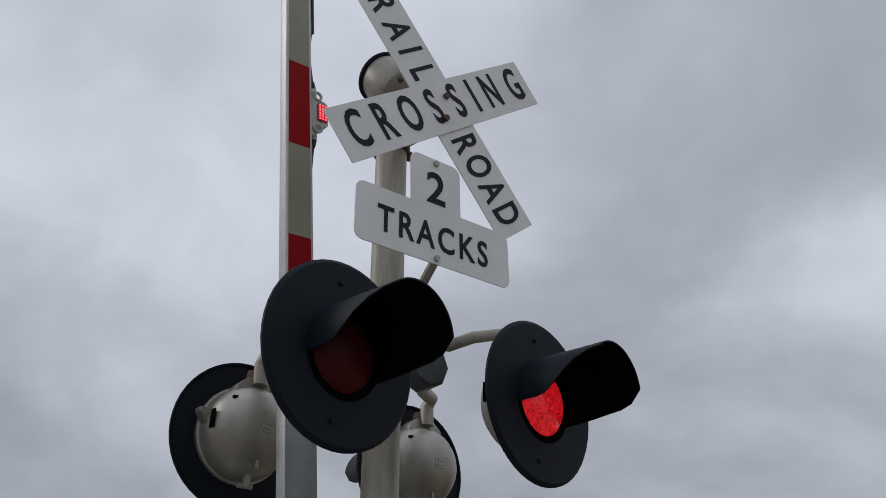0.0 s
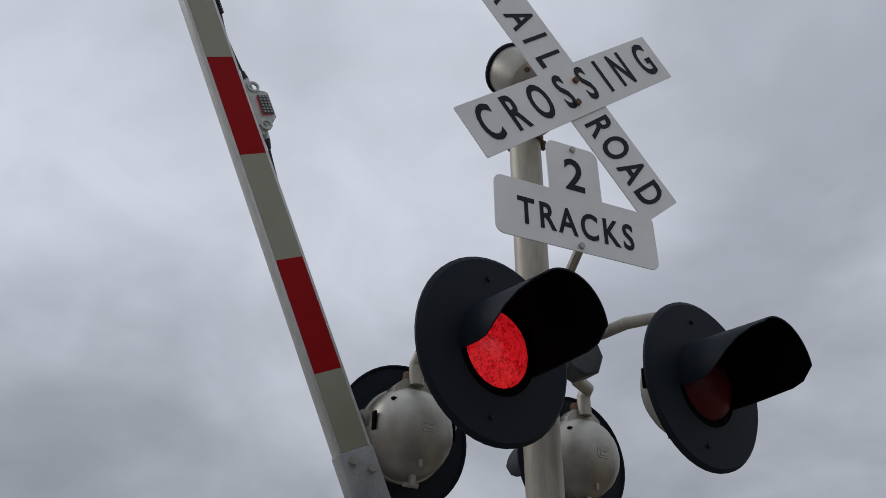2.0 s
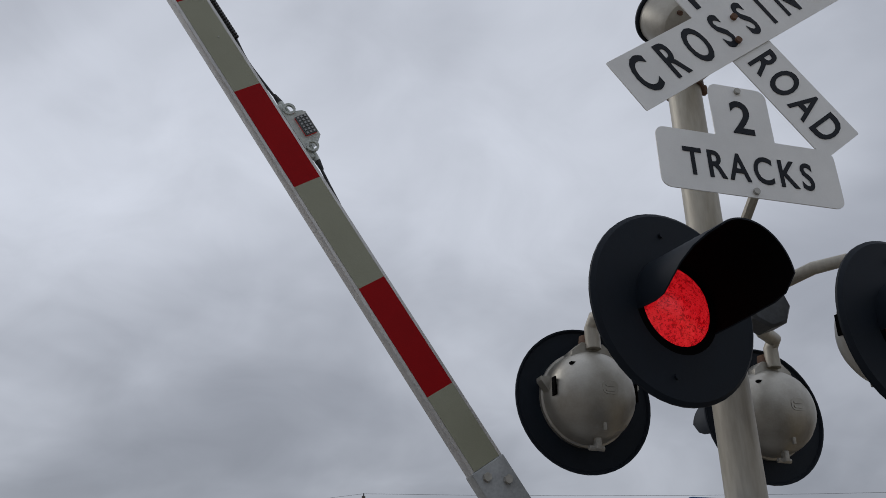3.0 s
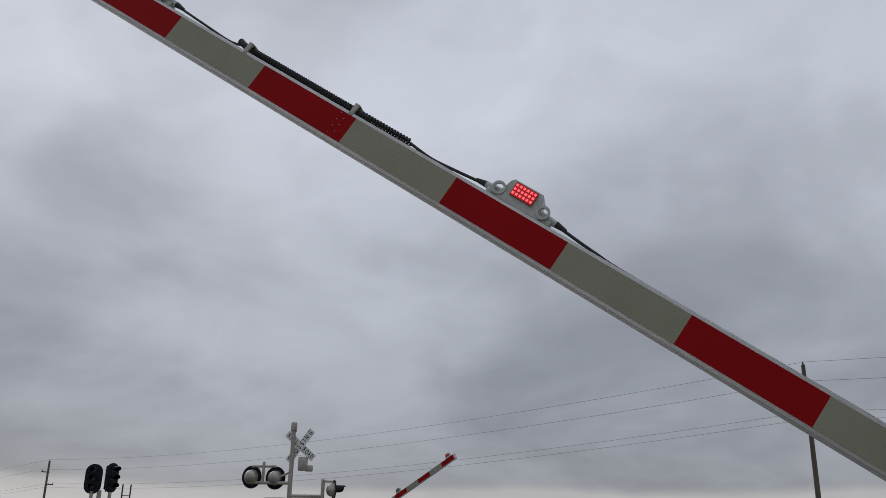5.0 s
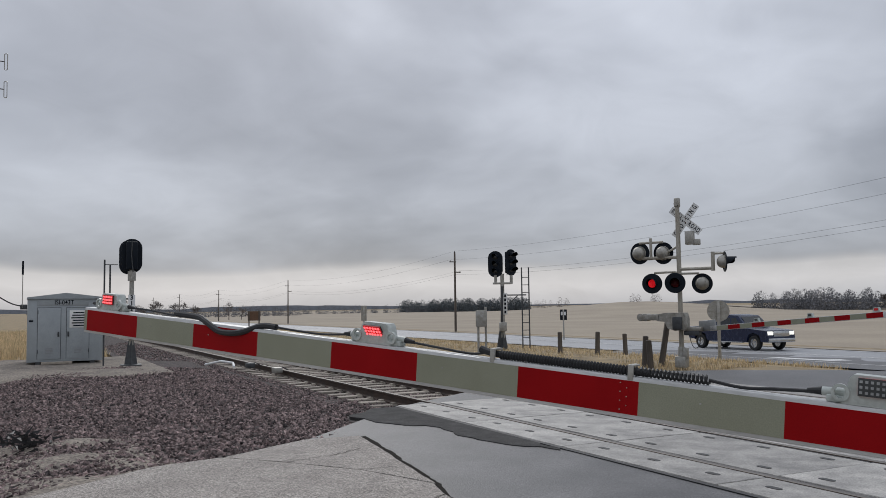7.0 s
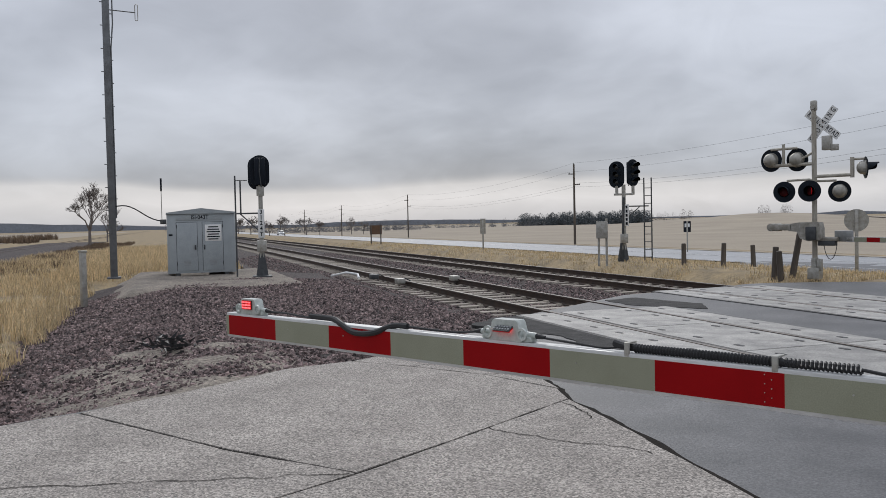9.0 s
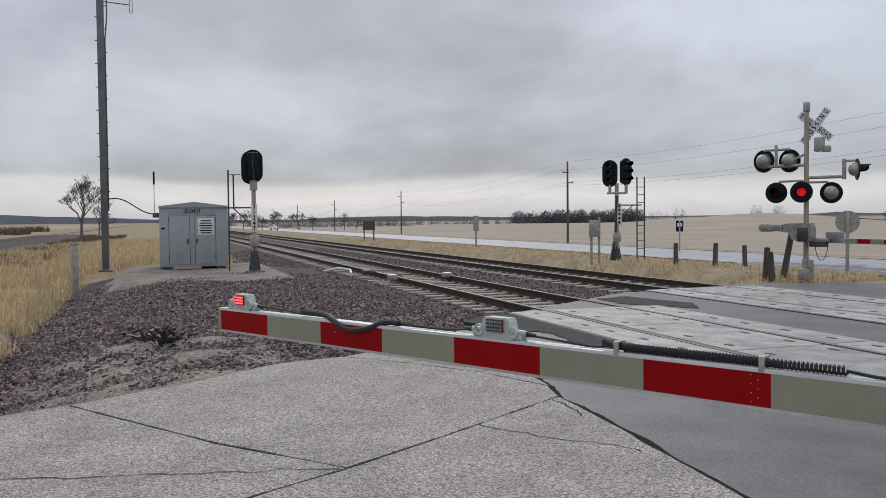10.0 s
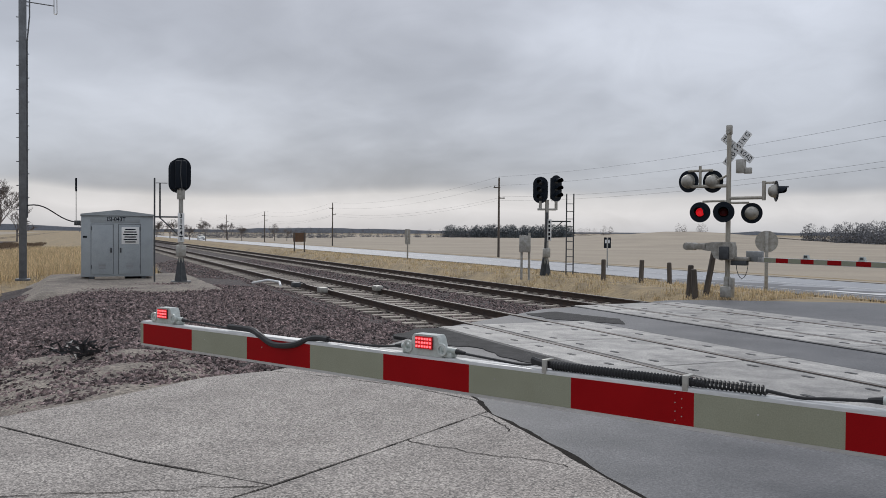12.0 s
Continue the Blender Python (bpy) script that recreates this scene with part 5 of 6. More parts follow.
# ---------------------------------------------------------------- vehicles
def extrude_side(profile, w, inset=0.0):
    """A body from a side outline in (length, height); width along x, with the upper part drawn in."""
    bm = B()
    top = max(z for _, z in profile)
    rings = []
    for k in (-1, -0.92, 0.92, 1):
        ring = []
        for y, z in profile:
            f = max(0.0, (z - 1.05)) / max(0.1, top - 1.05) if top > 1.1 else 0.0
            edge = 0.03 if abs(k) == 1 else 0.0
            ring.append(bm.verts.new((k * (w / 2 - inset * f), y, z - (edge if z > 0.6 else -edge))))
        rings.append(ring)
    for a, b in zip(rings, rings[1:]):
        for i in range(len(profile)):
            bm.faces.new((a[i], b[i], b[(i + 1) % len(profile)], a[(i + 1) % len(profile)]))
    bm.faces.new(rings[0][::-1]); bm.faces.new(rings[-1])
    bmesh.ops.recalc_face_normals(bm, faces=bm.faces)
    return bm


def wheel(parent, x, y, r=0.40, w=0.27):
    s = 1 if x > 0 else -1
    o = mesh_ob("wheel", lathe(B(), [(0.24, -w / 2), (r - 0.03, -w / 2), (r, -w / 2 + 0.04), (r, w / 2 - 0.04), (r - 0.03, w / 2), (0.24, w / 2)], 28, pose(0, 0, 0, 0, 0, 90), True), M_TYRE, parent)
    o.matrix_basis = pose(x, y, r)
    part("rim", lathe(B(), [(0.0, 0.07), (0.08, 0.08), (0.10, 0.05), (0.21, 0.05), (0.245, 0.12), (0.245, -0.1), (0.0, -0.1)], 20, pose(0, 0, 0, 0, 0, -90 * s)), M_CHROME, o, "bright alloy rim")


def pickup(m):
    """A pickup that points to -y."""
    o = thing("pickup_truck", m, "dark blue four-door pickup truck with chrome grille", "pickup truck")
    low = [(-2.95, 0.45), (-2.98, 0.75), (-2.9, 1.08), (-1.55, 1.2), (0.75, 1.22), (2.9, 1.22), (2.95, 0.6), (2.5, 0.5), (2.35, 0.86), (1.98, 0.98), (1.6, 0.86), (1.45, 0.42), (-1.5, 0.42), (-1.62, 0.86), (-2.0, 0.98), (-2.38, 0.86), (-2.5, 0.45)]
    part("body", extrude_side(low, 2.0), M_TRUCK, o, "glossy dark blue body")
    cabp = [(-1.5, 1.16), (-0.75, 1.86), (0.0, 1.93), (0.75, 1.88), (0.98, 1.18)]
    part("cab", extrude_side(cabp, 1.86, 0.16), M_TRUCK, o)
    for sx in (-1, 1):
        for y0, y1 in ((-1.05, -0.28), (-0.18, 0.70)):
            bm = plate(B(), [(y0, 1.24), (y1, 1.24), (min(y1, 0.62), 1.76), (max(y0 + (0.5 if y0 < -1 else 0), -0.62), 1.76)], -0.004, 0.004, pose(sx * 0.895, 0, 0, 0, 0, 90) @ Matrix.Translation((0, 0, 0)))
            for v in bm.verts:
                v.co.x -= sx * 0.10 * max(0, v.co.z - 1.24) / 0.5
            part("side_window", bm, M_GLASS, o)
        for y in (-2.0, 1.98):
            wheel(o, sx * 0.86, y)
        part("mirror", box(B(), (sx * 1.08, -0.95, 1.32), (0.18, 0.12, 0.2), 0.03), M_TRUCK, o)
        part("headlight", box(B(), (sx * 0.78, -2.93, 0.93), (0.36, 0.08, 0.2), 0.02), M_LAMP, o, "lit headlight")
        part("running_board", box(B(), (sx * 0.98, -0.1, 0.42), (0.14, 2.3, 0.05), 0.01), M_CHROME, o)
    bm = plate(B(), [(-0.78, 1.24), (0.78, 1.24), (0.68, 1.8), (-0.68, 1.8)], -0.005, 0.005)
    for v in bm.verts:
        v.co.y += -1.44 + (v.co.z - 1.24) * 1.05
    part("windscreen", bm, M_GLASS, o)
    part("grille", box(B(), (0, -2.975, 0.90), (1.15, 0.06, 0.30), 0.02), M_CHROME, o, "chrome grille")
    part("front_bumper", box(B(), (0, -2.98, 0.56), (1.9, 0.16, 0.22), 0.04), M_CHROME, o, "chrome bumper")
    part("rear_bumper", box(B(), (0, 2.98, 0.6), (1.8, 0.14, 0.18), 0.04), M_CHROME, o)
    part("bed_floor", box(B(), (0, 1.95, 1.225), (1.6, 1.7, 0.01)), M_BLACK_IN, o)
    return o


HEAD = math.degrees(TA)


def lane(s, n=36.2):
    return sn(s, n, -0.90)


truck = pickup(pose(*lane(150), 0, 0, HEAD))
car = thing("distant_car", pose(*sn(250, 32.6, -0.9), 0, 0, HEAD), "small white car far along the highway", "car")
part("body", extrude_side([(-2.1, 0.3), (-2.15, 0.8), (-1.1, 0.95), (1.9, 0.95), (2.1, 0.85), (2.1, 0.3)], 1.8), M_VWHITE, car)
part("cabin", extrude_side([(-1.1, 0.92), (-0.5, 1.42), (1.1, 1.45), (1.9, 0.93)], 1.6, 0.15), M_GLASS, car)
for x in (-0.8, 0.8):
    for y in (-1.35, 1.35):
        wheel(car, x, y, 0.32, 0.2)
    part("headlight", box(B(), (x * 0.8, -2.14, 0.68), (0.3, 0.06, 0.14)), M_LAMP, car)

bkt = thing("bucket_truck", pose(*lane(154), 0, 0, HEAD), "white utility bucket truck with its boom stowed", "truck")
part("chassis", box(B(), (0, 0.3, 0.55), (2.0, 6.2, 0.25), 0.03), M_DARKST, bkt)
part("cab", extrude_side([(-3.4, 0.5), (-3.4, 0.95), (-2.5, 1.05), (-2.1, 1.6), (-1.2, 1.62), (-1.1, 0.5)], 1.95, 0.12), M_VWHITE, bkt)
part("windscreen", box(B(), (0, -2.33, 1.33), (1.5, 0.03, 0.42), 0, None), M_GLASS, bkt)
part("service_body", box(B(), (0, 1.3, 1.0), (2.1, 3.8, 0.75), 0.03), M_VWHITE, bkt)
part("turret", cyl(B(), (0, 0.6, 1.3), (0, 0.6, 1.95), 0.3, seg=16), M_VWHITE, bkt)
side = pose(0, 0, 0, 0, 0, 90)
bm = plate(B(), [(0.75, 1.80), (0.45, 2.05), (-1.75, 2.62), (-2.15, 2.72), (-2.3, 2.55), (-2.2, 2.35), (0.35, 1.72)], -0.32, -0.04, side)
part("lower_boom", bm, M_VWHITE, bkt, "white lower boom")
bm = plate(B(), [(2.6, 2.22), (2.6, 2.42), (1.2, 2.55), (0.0, 2.72), (-1.7, 2.90), (-2.1, 2.92), (-2.32, 2.80), (-2.28, 2.52), (-2.0, 2.50), (-0.2, 2.46), (1.2, 2.36)], 0.02, 0.30, side)
boom = part("upper_boom", bm, M_VWHITE, bkt, "white upper boom folded back")
part("elbow_pin", cyl(B(), (-0.36, -2.12, 2.66), (0.36, -2.12, 2.66), 0.12, seg=16), M_DARKST, boom)
part("ram", cyl(B(), (0.1, 0.3, 2.42), (0.1, -1.2, 2.52), 0.06, seg=10), M_CHROME, boom)
part("bucket_mount", box(B(), (-0.05, 2.42, 2.1), (0.16, 0.16, 0.9), 0.02), M_DARKST, bkt)
bm = plate(B(), [(2.55, 2.24), (3.75, 2.24), (3.68, 1.25), (2.65, 1.25)], -0.4, 0.4, side)
plate(bm, [(2.50, 2.30), (3.80, 2.30), (3.80, 2.23), (2.50, 2.23)], -0.45, 0.45, side)
part("bucket", bm, M_SIGN, bkt, "cream work bucket with a rim")
for x in (-0.9, 0.9):
    for y in (-2.4, 1.9):
        wheel(bkt, x, y, 0.45, 0.3)


# ---------------------------------------------------------------- farm buildings far off
def shed(x, y, w, d, h, label, material):
    z = ground_at(x, y)
    o = thing("farm_shed", pose(x, y, z, 0, 0, 8), label, "shed", "farm buildings")
    part("wall", box(B(), (0, 0, h / 2), (w, d, h)), M_DARKST, o)
    part("roof", plate(B(), [(-w / 2 - 0.4, h), (w / 2 + 0.4, h), (w / 2 + 0.4, h + 0.3), (0, h + 1.3), (-w / 2 - 0.4, h + 0.3)], -d / 2 - 0.4, d / 2 + 0.4), material, o)
    for i in range(4):
        part("door", box(B(), (-w / 2 + w * (i + 0.5) / 4, -d / 2 - 0.05, h * 0.4), (w / 6, 0.1, h * 0.8)), material, o)
    return o


shed(-40, 398, 9, 6, 2.6, "long white-roofed farm shed across the field", M_VWHITE)
shed(-20.5, 404, 7, 6, 2.2, "low white farm shed beside tanks", M_VWHITE)
for x, y, r in ((-23.0, 400, 1.6), (-13.3, 400, 2.2), (-18.8, 400, 1.5)):
    z = ground_at(x, y)
    o = thing("grain_bin", pose(x, y, z), "round white metal grain bin", "grain bin", "grain bins")
    part("wall", cyl(B(), (0, 0, 0), (0, 0, r * 1.3), r, r, 20), M_VWHITE, o)
    part("roof", cyl(B(), (0, 0, r * 1.3), (0, 0, r * 1.85), r * 1.03, 0.2, 20), M_VWHITE, o)


# ---------------------------------------------------------------- trees
def bare_tree_data(rng, height, spread, depth=5, thin=1.0):
    """Tapered limbs of a leafless tree as triangles-sided branches."""
    V, F = [], []

    def limb(p, d, ln, r, lev):
        q = p + d * ln
        a = d.orthogonal().normalized()
        b = d.cross(a)
        n = 5 if lev == 0 else 3
        i0 = len(V)
        for k in range(n):
            c = math.tau * k / n
            V.append(p + (a * math.cos(c) + b * math.sin(c)) * r)
        for k in range(n):
            c = math.tau * k / n
            V.append(q + (a * math.cos(c) + b * math.sin(c)) * r * 0.62)
        for k in range(n):
            F.append((i0 + k, i0 + (k + 1) % n, i0 + n + (k + 1) % n, i0 + n + k))
        if lev >= depth:
            return
        for i in range(rng.choice((2, 3, 3)) if lev else 4):
            nd = (d + Vector((rng.uniform(-1, 1), rng.uniform(-1, 1), rng.uniform(-0.35, 0.6))) * spread).normalized()
            limb(p + d * ln * rng.uniform(0.55, 1.0), nd, ln * rng.uniform(0.58, 0.85), max(r * 0.55, 0.018 * thin), lev + 1)

    limb(Vector((0, 0, -0.2)), Vector((0, 0, 1)), height * 0.27, height * 0.022, 0)
    return V, F


def bare_tree(x, y, height, seed, label, depth=5, spread=0.75, thin=1.0):
    rng = random.Random(seed)
    z = ground_at(x, y)
    o = thing("bare_tree", pose(x, y, z), label, "tree", "bare trees")
    V, F = bare_tree_data(rng, height, spread, depth, thin)
    me = bpy.data.meshes.new("crown")
    me.from_pydata([tuple(v) for v in V[10:]], [], [tuple(i - 10 for i in f) for f in F[5:]])
    me.materials.append(M_TWIG)
    c = new("crown", me); c.parent = o
    me2 = bpy.data.meshes.new("trunk")
    me2.from_pydata([tuple(v) for v in V[:10]], [], F[:5])
    me2.materials.append(M_TWIG)
    t = new("trunk", me2); t.parent = o
    return o


def bearing(deg, d):
    """A place at a bearing (degrees left of +y) and distance from the crossing."""
    return (-math.sin(radians(deg)) * d, math.cos(radians(deg)) * d)


for deg, d, h, sd in ((66.6, 95, 8.6, 1), (65.6, 130, 6.0, 2), (53.2, 240, 9, 4), (54.6, 230, 7, 5), (55.6, 235, 6, 6), (50.2, 300, 8, 7), (49.4, 300, 6.5, 8), (52.3, 230, 6, 21), (56.8, 230, 7, 22), (57.6, 240, 6, 23)):
    bare_tree(*bearing(deg, d), h, sd, "leafless grey-brown tree beyond the tracks", 7 if d < 130 else 6 if d < 250 else 5, 0.8, d / 130)


def woods(name, spots, seed, material, label, twigs=90):
    """Far trees as clouds of thin twigs over short stems, all one piece of stuff."""
    rng = random.Random(seed)
    V, F = [], []
    for x, y, z, h, w in spots:
        for i in range(twigs):
            a, u = rng.uniform(0, math.tau), rng.random() ** 0.6
            ph = rng.random() ** 1.35
            prof = math.sin(math.pi * min(1, 0.18 + 0.82 * ph)) ** 0.6
            c = Vector((x + math.cos(a) * w * u * prof, y + math.sin(a) * w * u * prof, z + h * (0.05 + 0.95 * ph)))
            d = Vector((rng.uniform(-1, 1), rng.uniform(-1, 1), rng.uniform(0.1, 1.4))).normalized() * h * rng.uniform(0.05, 0.13)
            e = d.cross(Vector((rng.uniform(-1, 1), rng.uniform(-1, 1), rng.uniform(-1, 1)))).normalized() * h * rng.uniform(0.006, 0.028) * (1.9 - 1.5 * ph)
            k = len(V)
            V += [tuple(c - e), tuple(c + e), tuple(c + d)]
            F.append((k, k + 1, k + 2))
    me = bpy.data.meshes.new(name)
    me.from_pydata(V, [], F)
    me.materials.append(material)
    return tagged(new(name, me), label, "woods", "", "stuff")


def belt(a0, a1, d0, d1, n, h0, h1, seed):
    rng = random.Random(seed)
    out = []
    for i in range(n):
        t = i / max(1, n - 1)
        x, y = bearing(a0 + (a1 - a0) * t + rng.uniform(-0.3, 0.3), d0 + (d1 - d0) * t + rng.uniform(-20, 20))
        h = rng.uniform(h0, h1)
        out.append((x, y, ground_at(x, y) - 0.5, h, h * rng.uniform(0.35, 0.6)))
    return out


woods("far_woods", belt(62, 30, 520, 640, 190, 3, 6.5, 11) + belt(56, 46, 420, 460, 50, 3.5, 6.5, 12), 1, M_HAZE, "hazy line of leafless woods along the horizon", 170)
woods("evergreen_woods", belt(38.8, 30.5, 640, 560, 135, 6.5, 10, 13), 2, M_PINE_HAZED, "dark evergreen wood on the horizon", 380)
woods("far_woods", belt(30, 28, 640, 620, 5, 5, 8, 14) + belt(23.5, 22, 620, 620, 4, 5, 7, 17), 3, M_TWIG, "scattered leafless trees on the far rise", 200)
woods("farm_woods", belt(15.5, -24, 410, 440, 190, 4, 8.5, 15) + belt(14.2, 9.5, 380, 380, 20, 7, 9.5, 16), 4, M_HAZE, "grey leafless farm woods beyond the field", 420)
for deg, d, h, sd in ((2.0, 395, 12.5, 31), (0.9, 400, 12, 32), (-0.4, 398, 12.5, 33), (8.6, 400, 8.5, 34), (-4.5, 400, 10, 35)):
    bare_tree(*bearing(deg, d), h, sd, "tall leafless tree by the farm", 6, 0.7, 4.0)
bm = B()
rid = []
for i in range(121):
    a = 100 - 130 * i / 120
    x, y = bearing(a, 2300)
    h = 6 + 14 * max(0, noise.noise((i * 0.07, 0, 0))) + 26 * smooth(58, 80, a) + 4 * noise.noise((i * 0.5, 3, 0))
    rid.append((bm.verts.new((x, y, -6)), bm.verts.new((x, y, h))))
for a, b in zip(rid, rid[1:]):
    bm.faces.new((a[0], b[0], b[1], a[1]))
# no air haze here: the ridge's base colour itself carries the blue-grey veil
tagged(mesh_ob("backdrop", bm, mat("far_ridge_hazed", (0.24, 0.265, 0.31), (0.20, 0.22, 0.26), 0.01, 1.0, 0, 0, 0.2)), "hazy blue-grey ridge on the horizon", "hills", "", "structure")

# raised branch line beyond the hut
grid_sheet("gravel_verge", steps(-10, 130, 40), steps(-15.5, -7.4, 8), M_BALLAST, "grey gravel verge beside the branch line", "gravel", 0.03)
grid_sheet("far_field", [-60, 0, 40, 80, 140, 220, 400, 700], [-300, -150, -80, -40, -22], M_FIELD, "pale harvested field beyond the branch line", "field", 0.04)
bl = thing("branch_line", Matrix.Identity(4), "branch railway line on a low stone bed", "railway track", "", "structure")
A0, A1 = Vector(sn(-40, -13.0)), Vector(sn(900, -13.0))
dd = (A1 - A0).normalized()
nn = Vector((dd.y, -dd.x, 0))
for nm, offs, hh, mt in (("bed", (-3.4, -1.5, 1.5, 3.4), (-0.5, -0.18, -0.18, -0.5), M_BALLAST), ("rail", (-0.79, -0.76, -0.72, -0.71), (-0.2, 0.0, 0.0, -0.2), M_RAIL), ("rail", (0.71, 0.72, 0.76, 0.79), (-0.2, 0.0, 0.0, -0.2), M_RAIL)):
    bm = B()
    rows = [[bm.verts.new(A0.lerp(A1, t) + nn * o_ + Vector((0, 0, h_))) for o_, h_ in zip(offs, hh)] for t in steps(0, 1, 10)]
    for a, b in zip(rows, rows[1:]):
        for i in range(3):
            bm.faces.new((a[i], a[i + 1], b[i + 1], b[i]))
    bmesh.ops.recalc_face_normals(bm, faces=bm.faces)
    part(nm, bm, mt, bl)


# ---------------------------------------------------------------- motion of the gates, the lamps and the pickup
LIT = {
    "A": [(0.54, 1.05), (1.74, 2.25), (2.94, 3.43), (4.14, 4.66), (5.38, 5.88), (6.58, 7.1), (7.8, 8.3), (9.02, 9.7), (10.25, 10.88), (11.44, 13)],
    "B": [(-1, 0.43), (1.1, 1.68), (2.3, 2.88), (3.43, 4.06), (4.72, 5.33), (5.9, 6.57), (7.14, 7.72), (8.36, 8.96), (9.75, 10.2), (10.93, 11.38)],
    "C": [(0.6, 1.1), (1.8, 2.3), (3.0, 3.5), (4.2, 4.7), (5.44, 5.9), (6.62, 7.1), (7.85, 8.35), (9.1, 9.7), (10.34, 10.88), (11.58, 13)],
    "D": [(-1, 0.4), (1.15, 1.7), (2.4, 2.9), (3.6, 4.1), (4.8, 5.36), (6.08, 6.5), (7.16, 7.74), (8.45, 9.0), (9.76, 10.26), (10.94, 11.44)],
    "": [],
}


def flips(phase):
    """Times at which a lamp changes, and whether it is lit at first."""
    spans = LIT[phase]
    return [t for ab in spans for t in ab if 0 < t < 11.9], any(a <= 0 < b for a, b in spans)


ARM_ANGLES = [(0, 84.4), (0.4, 84.1), (0.7, 81.2), (1.0, 76.6), (1.5, 70.66), (2.0, 65.8), (2.5, 60.65), (3.0, 55.3), (3.5, 50.15), (4.4, 40.6), (5.3, 30.2), (5.5, 26.95), (6.0, 18.56), (6.5, 11.23), (6.8, 6.9), (7.0, 4.75), (7.5, 4.37), (7.7, 3.9), (8.4, 1.3), (9.0, -0.1), (9.3, -0.14), (12, -0.14)]


FAR_ANGLES = [(0, 84.0), (0.7, 80), (1.5, 66), (2.5, 53), (3.5, 41.0), (4.4, 31), (5.3, 24.0), (5.5, 21.3), (6.0, 12.6), (6.5, 6.0), (7.0, 4.2), (7.5, 3.6), (7.7, 3.2), (8.4, 1.0), (9.0, 0), (9.3, 0), (12, 0)]


def motions():
    walk(arm_near, [(t, pose(*PIV, 0, a, 0.22)) for t, a in ARM_ANGLES])
    walk(arm_far, [(t, pose(*FPIV, 0, -a, -28)) for t, a in FAR_ANGLES])
    walk(truck, [(t, pose(*lane(59.0 - 23.6 * (t - 6.0)), 0, 0, HEAD)) for t in (0, 3, 6, 9, 12)])
    walk(bkt, [(t, pose(*lane(16.5 - 25.0 * (t - 5.5)), 0, 0, HEAD)) for t in (0, 3, 5.5, 9, 12)])
    for ob, phase, base in TURNERS:
        times, lit = flips(phase)
        axis = (0, 0, 1) if base == Matrix.Identity(4) else (1, 0, 0)
        a = 0 if lit else 180
        def turned(g):
            return base @ pose(0, 0, 0, g * axis[0], 0, g * axis[2])
        rows = [(0, turned(a))]
        for t in times:
            b = 180 - a
            for k in range(4):
                tt = t + (k - 1.5) / 30
                if tt > rows[-1][0] + 0.02:
                    rows.append((tt, turned(a + (b - a) * k / 3)))
            a = b
        rows.append((12, turned(a)))
        walk(ob, rows)


# ---------------------------------------------------------------- loose stones and dry grass
def scatter_stones(seed, count, place, r0, r1, name, label):
    """Loose stones as eight-sided lumps with uneven corners, all one piece of stuff."""
    rng, gen = random.Random(seed), np.random.default_rng(seed)
    spots = [c for c in (place(rng) for _ in range(count)) if c is not None]
    c = np.array([tuple(v) for v in spots])
    k = len(c)
    base = np.array([(1, 0, 0), (-1, 0, 0), (0, 1, 0), (0, -1, 0), (0, 0, 0.8), (0, 0, -0.8)], float)
    fc = np.array([(0, 2, 4), (2, 1, 4), (1, 3, 4), (3, 0, 4), (2, 0, 5), (1, 2, 5), (3, 1, 5), (0, 3, 5)])
    q = gen.normal(size=(k, 4))
    q /= np.linalg.norm(q, axis=1)[:, None]
    w, x, y, z = q.T
    rot = np.stack([1 - 2 * (y * y + z * z), 2 * (x * y - z * w), 2 * (x * z + y * w), 2 * (x * y + z * w), 1 - 2 * (x * x + z * z), 2 * (y * z - x * w), 2 * (x * z - y * w), 2 * (y * z + x * w), 1 - 2 * (x * x + y * y)], 1).reshape(k, 3, 3)
    r = r0 + (r1 - r0) * gen.random(k) ** 1.7
    local = base[None] * gen.uniform(0.6, 1.2, (k, 6, 3)) * r[:, None, None]
    V = c[:, None, :] + np.einsum("kij,kvj->kvi", rot, local)
    F = (np.arange(k)[:, None, None] * 6 + fc[None]).reshape(-1, 3)
    me = bpy.data.meshes.new(name)
    me.from_pydata(V.reshape(-1, 3).tolist(), [], F.tolist())
    me.materials.append(M_STONE)
    return tagged(new(name, me), label, "stones", "", "stuff")


def on_bank(rng):
    s, n = 8.6 + 18 * rng.random() ** 1.3, rng.uniform(-2.6, 5.4)
    p = sn(s, n)
    if p[0] > -7.7 and p[1] < 7.6:
        return None
    if s < 13.2 and n > 3.4 + (s - 8) * 0.3:
        return None
    return Vector((p[0], p[1], bank_z(s, n) - 0.06 + 0.006))


def on_bed(rng):
    s, n = 13.6 + 40 * rng.random() ** 1.8, rng.uniform(4.2, 15.0)
    return Vector(sn(s, n, ballast_z(s, n) + 0.006))


scatter_stones(5, 52000, on_bank, 0.014, 0.055, "bank_stones", "loose purplish crushed stones on the bank")
scatter_stones(6, 45000, on_bed, 0.018, 0.055, "ballast_stones", "loose crushed stones between the ties")


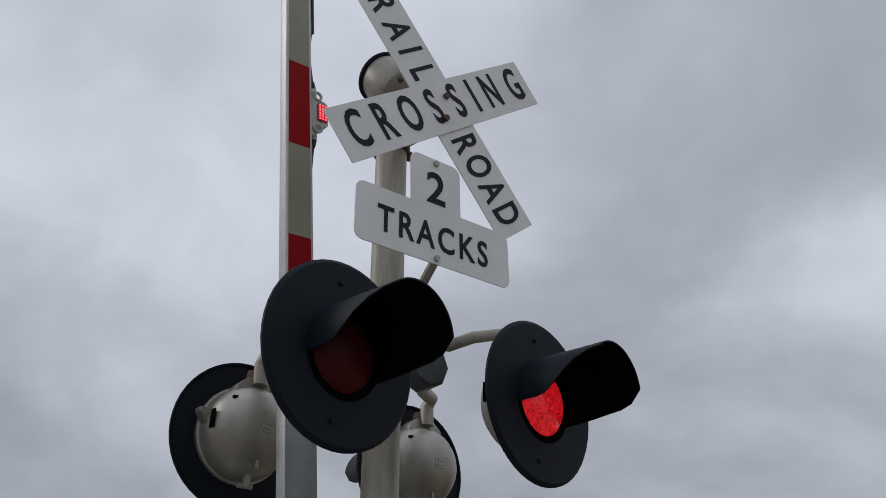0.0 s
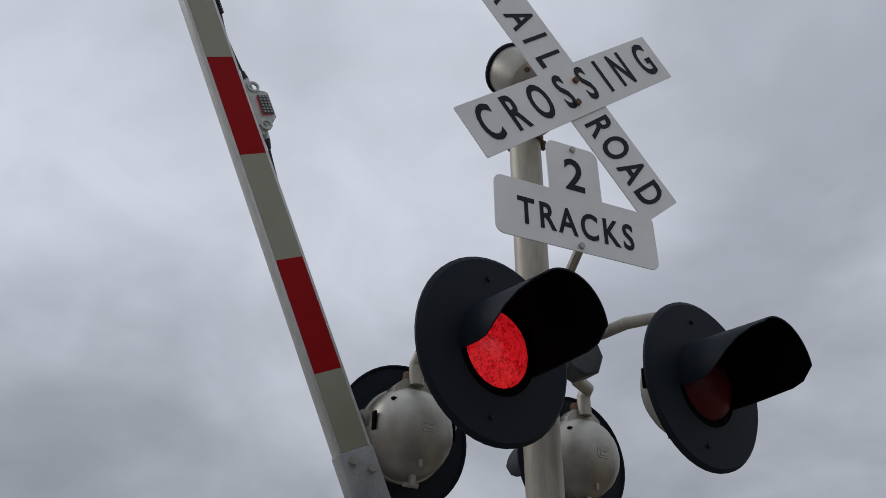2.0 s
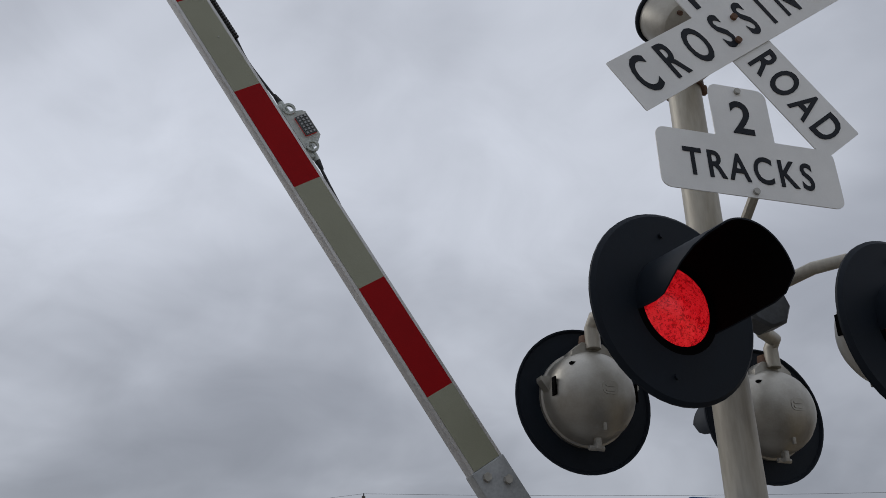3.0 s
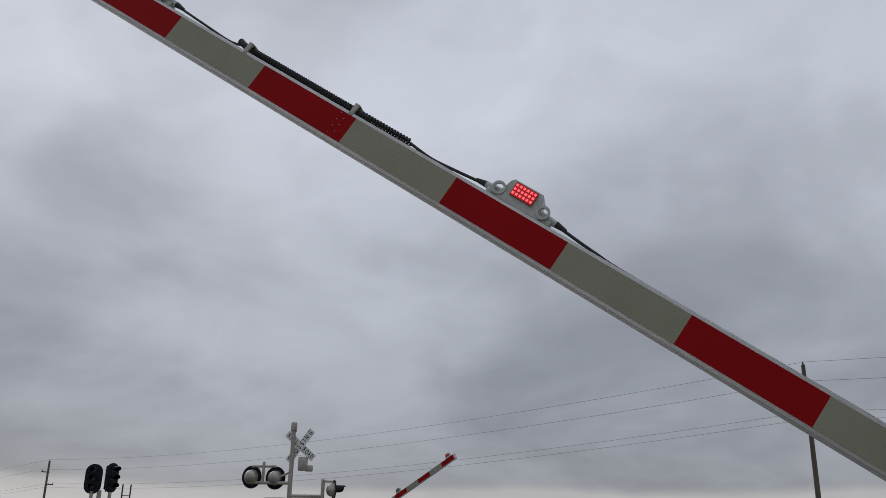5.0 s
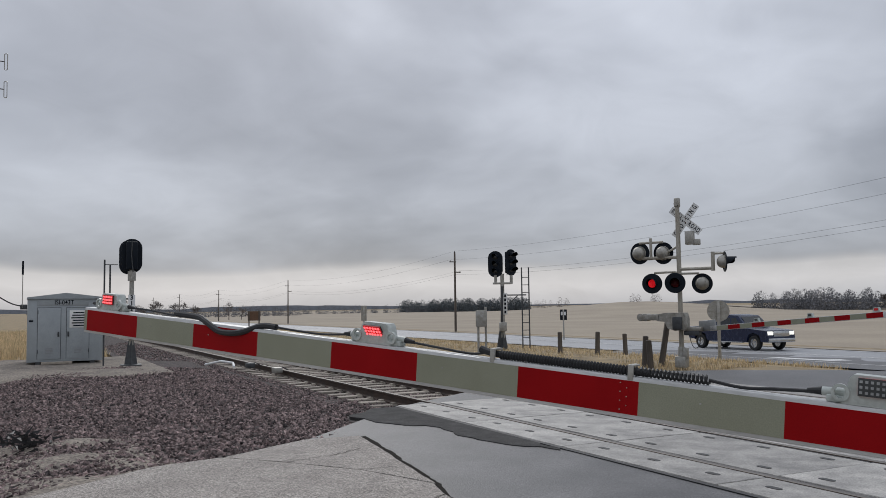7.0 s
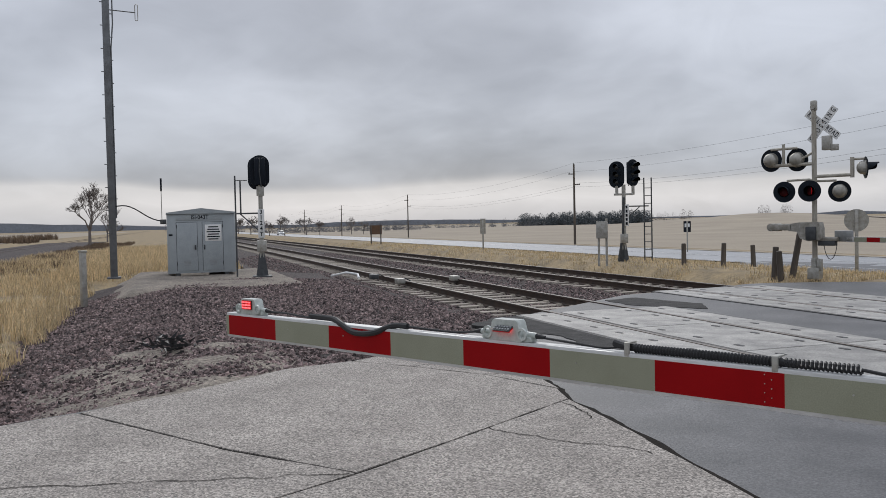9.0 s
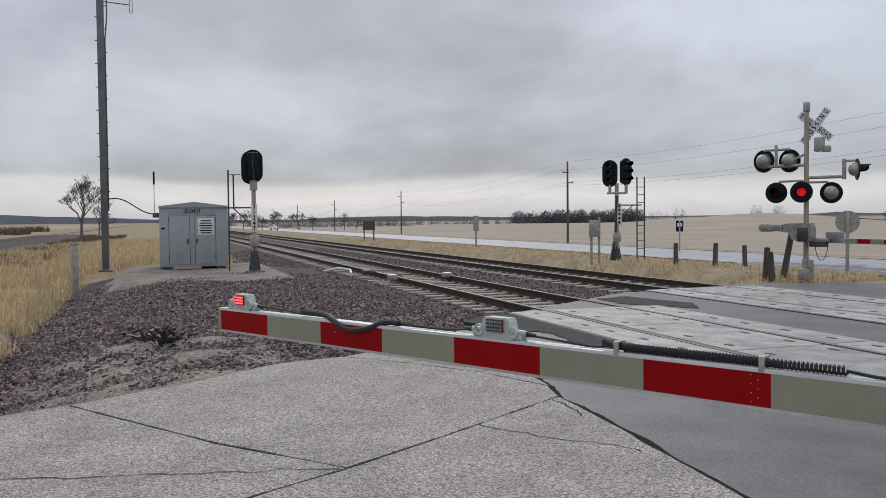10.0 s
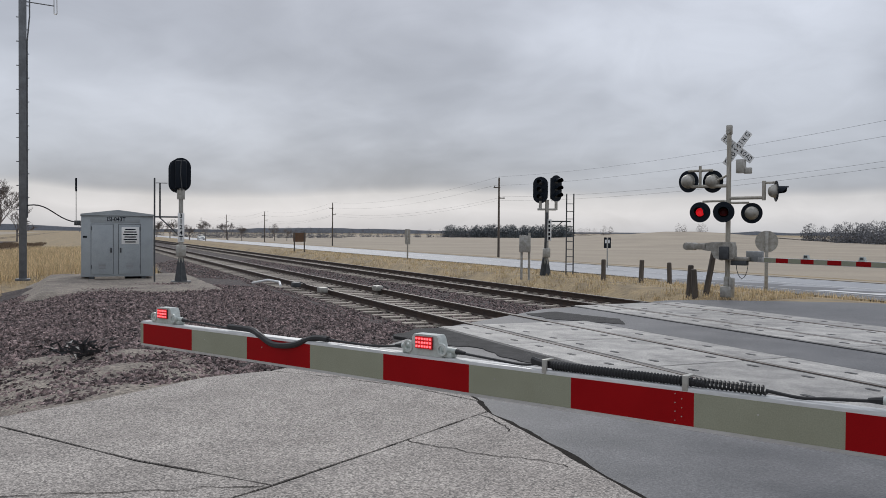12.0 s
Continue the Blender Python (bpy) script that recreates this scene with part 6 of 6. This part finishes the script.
def grass(seed, count, place, h0, h1, name, label, material=None, width=0.008):
    rng = random.Random(seed)
    V, F = [], []
    for i in range(count):
        c = place(rng)
        if c is None:
            continue
        for j in range(7):
            h = rng.uniform(h0, h1)
            a = rng.uniform(0, math.tau)
            b = c + Vector((rng.uniform(-0.12, 0.12), rng.uniform(-0.12, 0.12), -0.03))
            w = Vector((math.cos(a), math.sin(a), 0)) * width
            lean = Vector((rng.uniform(-0.35, 0.35), rng.uniform(-0.35, 0.35), 0)) * h
            k = len(V)
            V += [tuple(b - w), tuple(b + w), tuple(b + lean * 0.4 + w * 0.8 + Vector((0, 0, h * 0.6))), tuple(b + lean * 0.4 - w * 0.8 + Vector((0, 0, h * 0.6))), tuple(b + lean + Vector((0, 0, h * 0.95)))]
            F += [(k, k + 1, k + 2, k + 3), (k + 3, k + 2, k + 4)]
    me = bpy.data.meshes.new(name)
    me.from_pydata(V, [], F)
    me.materials.append(material or M_BLADE)
    return tagged(new(name, me), label, "grass", "", "stuff")


def left_grass(rng):
    s, n = 8.5 + 60 * rng.random() ** 1.5, -2.1 - 5.6 * rng.random() ** 1.2
    if noise.noise((s * 0.35, n * 0.35, 7)) < -0.12 or noise.noise((s * 1.1, n * 1.1, 2)) < -0.25:
        return None
    return Vector(sn(s, n, ground_z(s, n)))


def hut_grass(rng):
    s, n = rng.uniform(33, 75), rng.uniform(-4, 3.0)
    return Vector(sn(s, n, ground_z(s, n)))


def brush(rng):
    s, n = rng.uniform(36, 110), rng.uniform(-7.6, -3.2)
    if noise.noise((s * 0.15, n * 0.3, 4)) < -0.1:
        return None
    return Vector(sn(s, n, ground_z(s, n)))


def far_brush(rng):
    s, n = rng.uniform(60, 190), rng.uniform(-24, -18)
    if noise.noise((s * 0.06, n * 0.1, 9)) < 0.05:
        return None
    return Vector(sn(s, n, ground_z(s, n)))


def verge_grass(rng):
    s, n = 16.5 + 60 * rng.random() ** 1.5, 15.4 + 14.3 * rng.random() ** 1.5
    q = sn(s, n)
    if q[0] > road_left(q[1]) - 0.15 or noise.noise((s * 0.3, n * 0.5, 2)) < -0.22:
        return None
    return Vector(sn(s, n, ground_z(s, n)))


grass(7, 9000, left_grass, 0.12, 0.46, "dry_grass", "tall pale dry grass beside the gravel bank")
grass(8, 4500, hut_grass, 0.2, 0.55, "dry_grass", "tan dry grass behind the hut")
grass(10, 2600, brush, 0.12, 0.38, "brown_brush", "brown dead weeds beside the branch line", M_BRUSH, 0.014)
grass(11, 1500, far_brush, 0.6, 1.5, "brown_brush", "dull brown thicket beyond the branch line", M_BRUSH, 0.04)
grass(9, 4600, verge_grass, 0.06, 0.22, "dry_grass", "short dry verge grass along the highway")

# debris on the bank
rng = random.Random(3)
V, F = [], []
for i in range(60):
    p = Vector((-10.1 + rng.gauss(0, 0.22), 5.5 + rng.gauss(0, 0.16), rng.uniform(0.0, 0.16)))
    d = Vector((rng.uniform(-1, 1), rng.uniform(-1, 1), rng.uniform(-0.3, 0.5))).normalized() * rng.uniform(0.08, 0.22)
    e = d.orthogonal().normalized() * rng.uniform(0.015, 0.04)
    g = d.cross(e).normalized() * 0.03
    k = len(V)
    V += [tuple(p - e), tuple(p + e), tuple(p + g), tuple(p + d)]
    F += [(k, k + 1, k + 3), (k + 1, k + 2, k + 3), (k + 2, k, k + 3), (k, k + 2, k + 1)]
me = bpy.data.meshes.new("burnt_brush")
me.from_pydata(V, [], F)
me.materials.append(M_RUBBER)
tagged(new("burnt_brush", me), "small heap of blackened brush on gravel", "debris", "", "stuff")
tagged(mesh_ob("loose_pipe", pipe(B(), [sn(25.6, 5.0, 0.04), sn(25.0, 5.35, 0.16), sn(24.6, 5.6, 0.12), sn(24.0, 5.5, 0.05)], 0.035, 8), M_SIGN), "bent white plastic pipe lying on gravel", "pipe")
for k, (s_, n_) in enumerate(((24.6, 6.1), (22.2, 6.25), (22.4, 7.9))):
    o = thing("track_box", TRACK_M @ pose(n_, s_, -0.03), "small pale rail bond box beside the rail", "junction box", "track boxes")
    part("case", box(B(), (0, 0, 0.06), (0.22, 0.35, 0.14), 0.02), M_GALV if k else M_DARKST, o)
    part("lead", pipe(B(), [(0.05, 0.1, 0.1), (0.2, 0.2, 0.12), (0.35, 0.1, 0.03)], 0.015, 6), M_RUBBER, o)

motions()
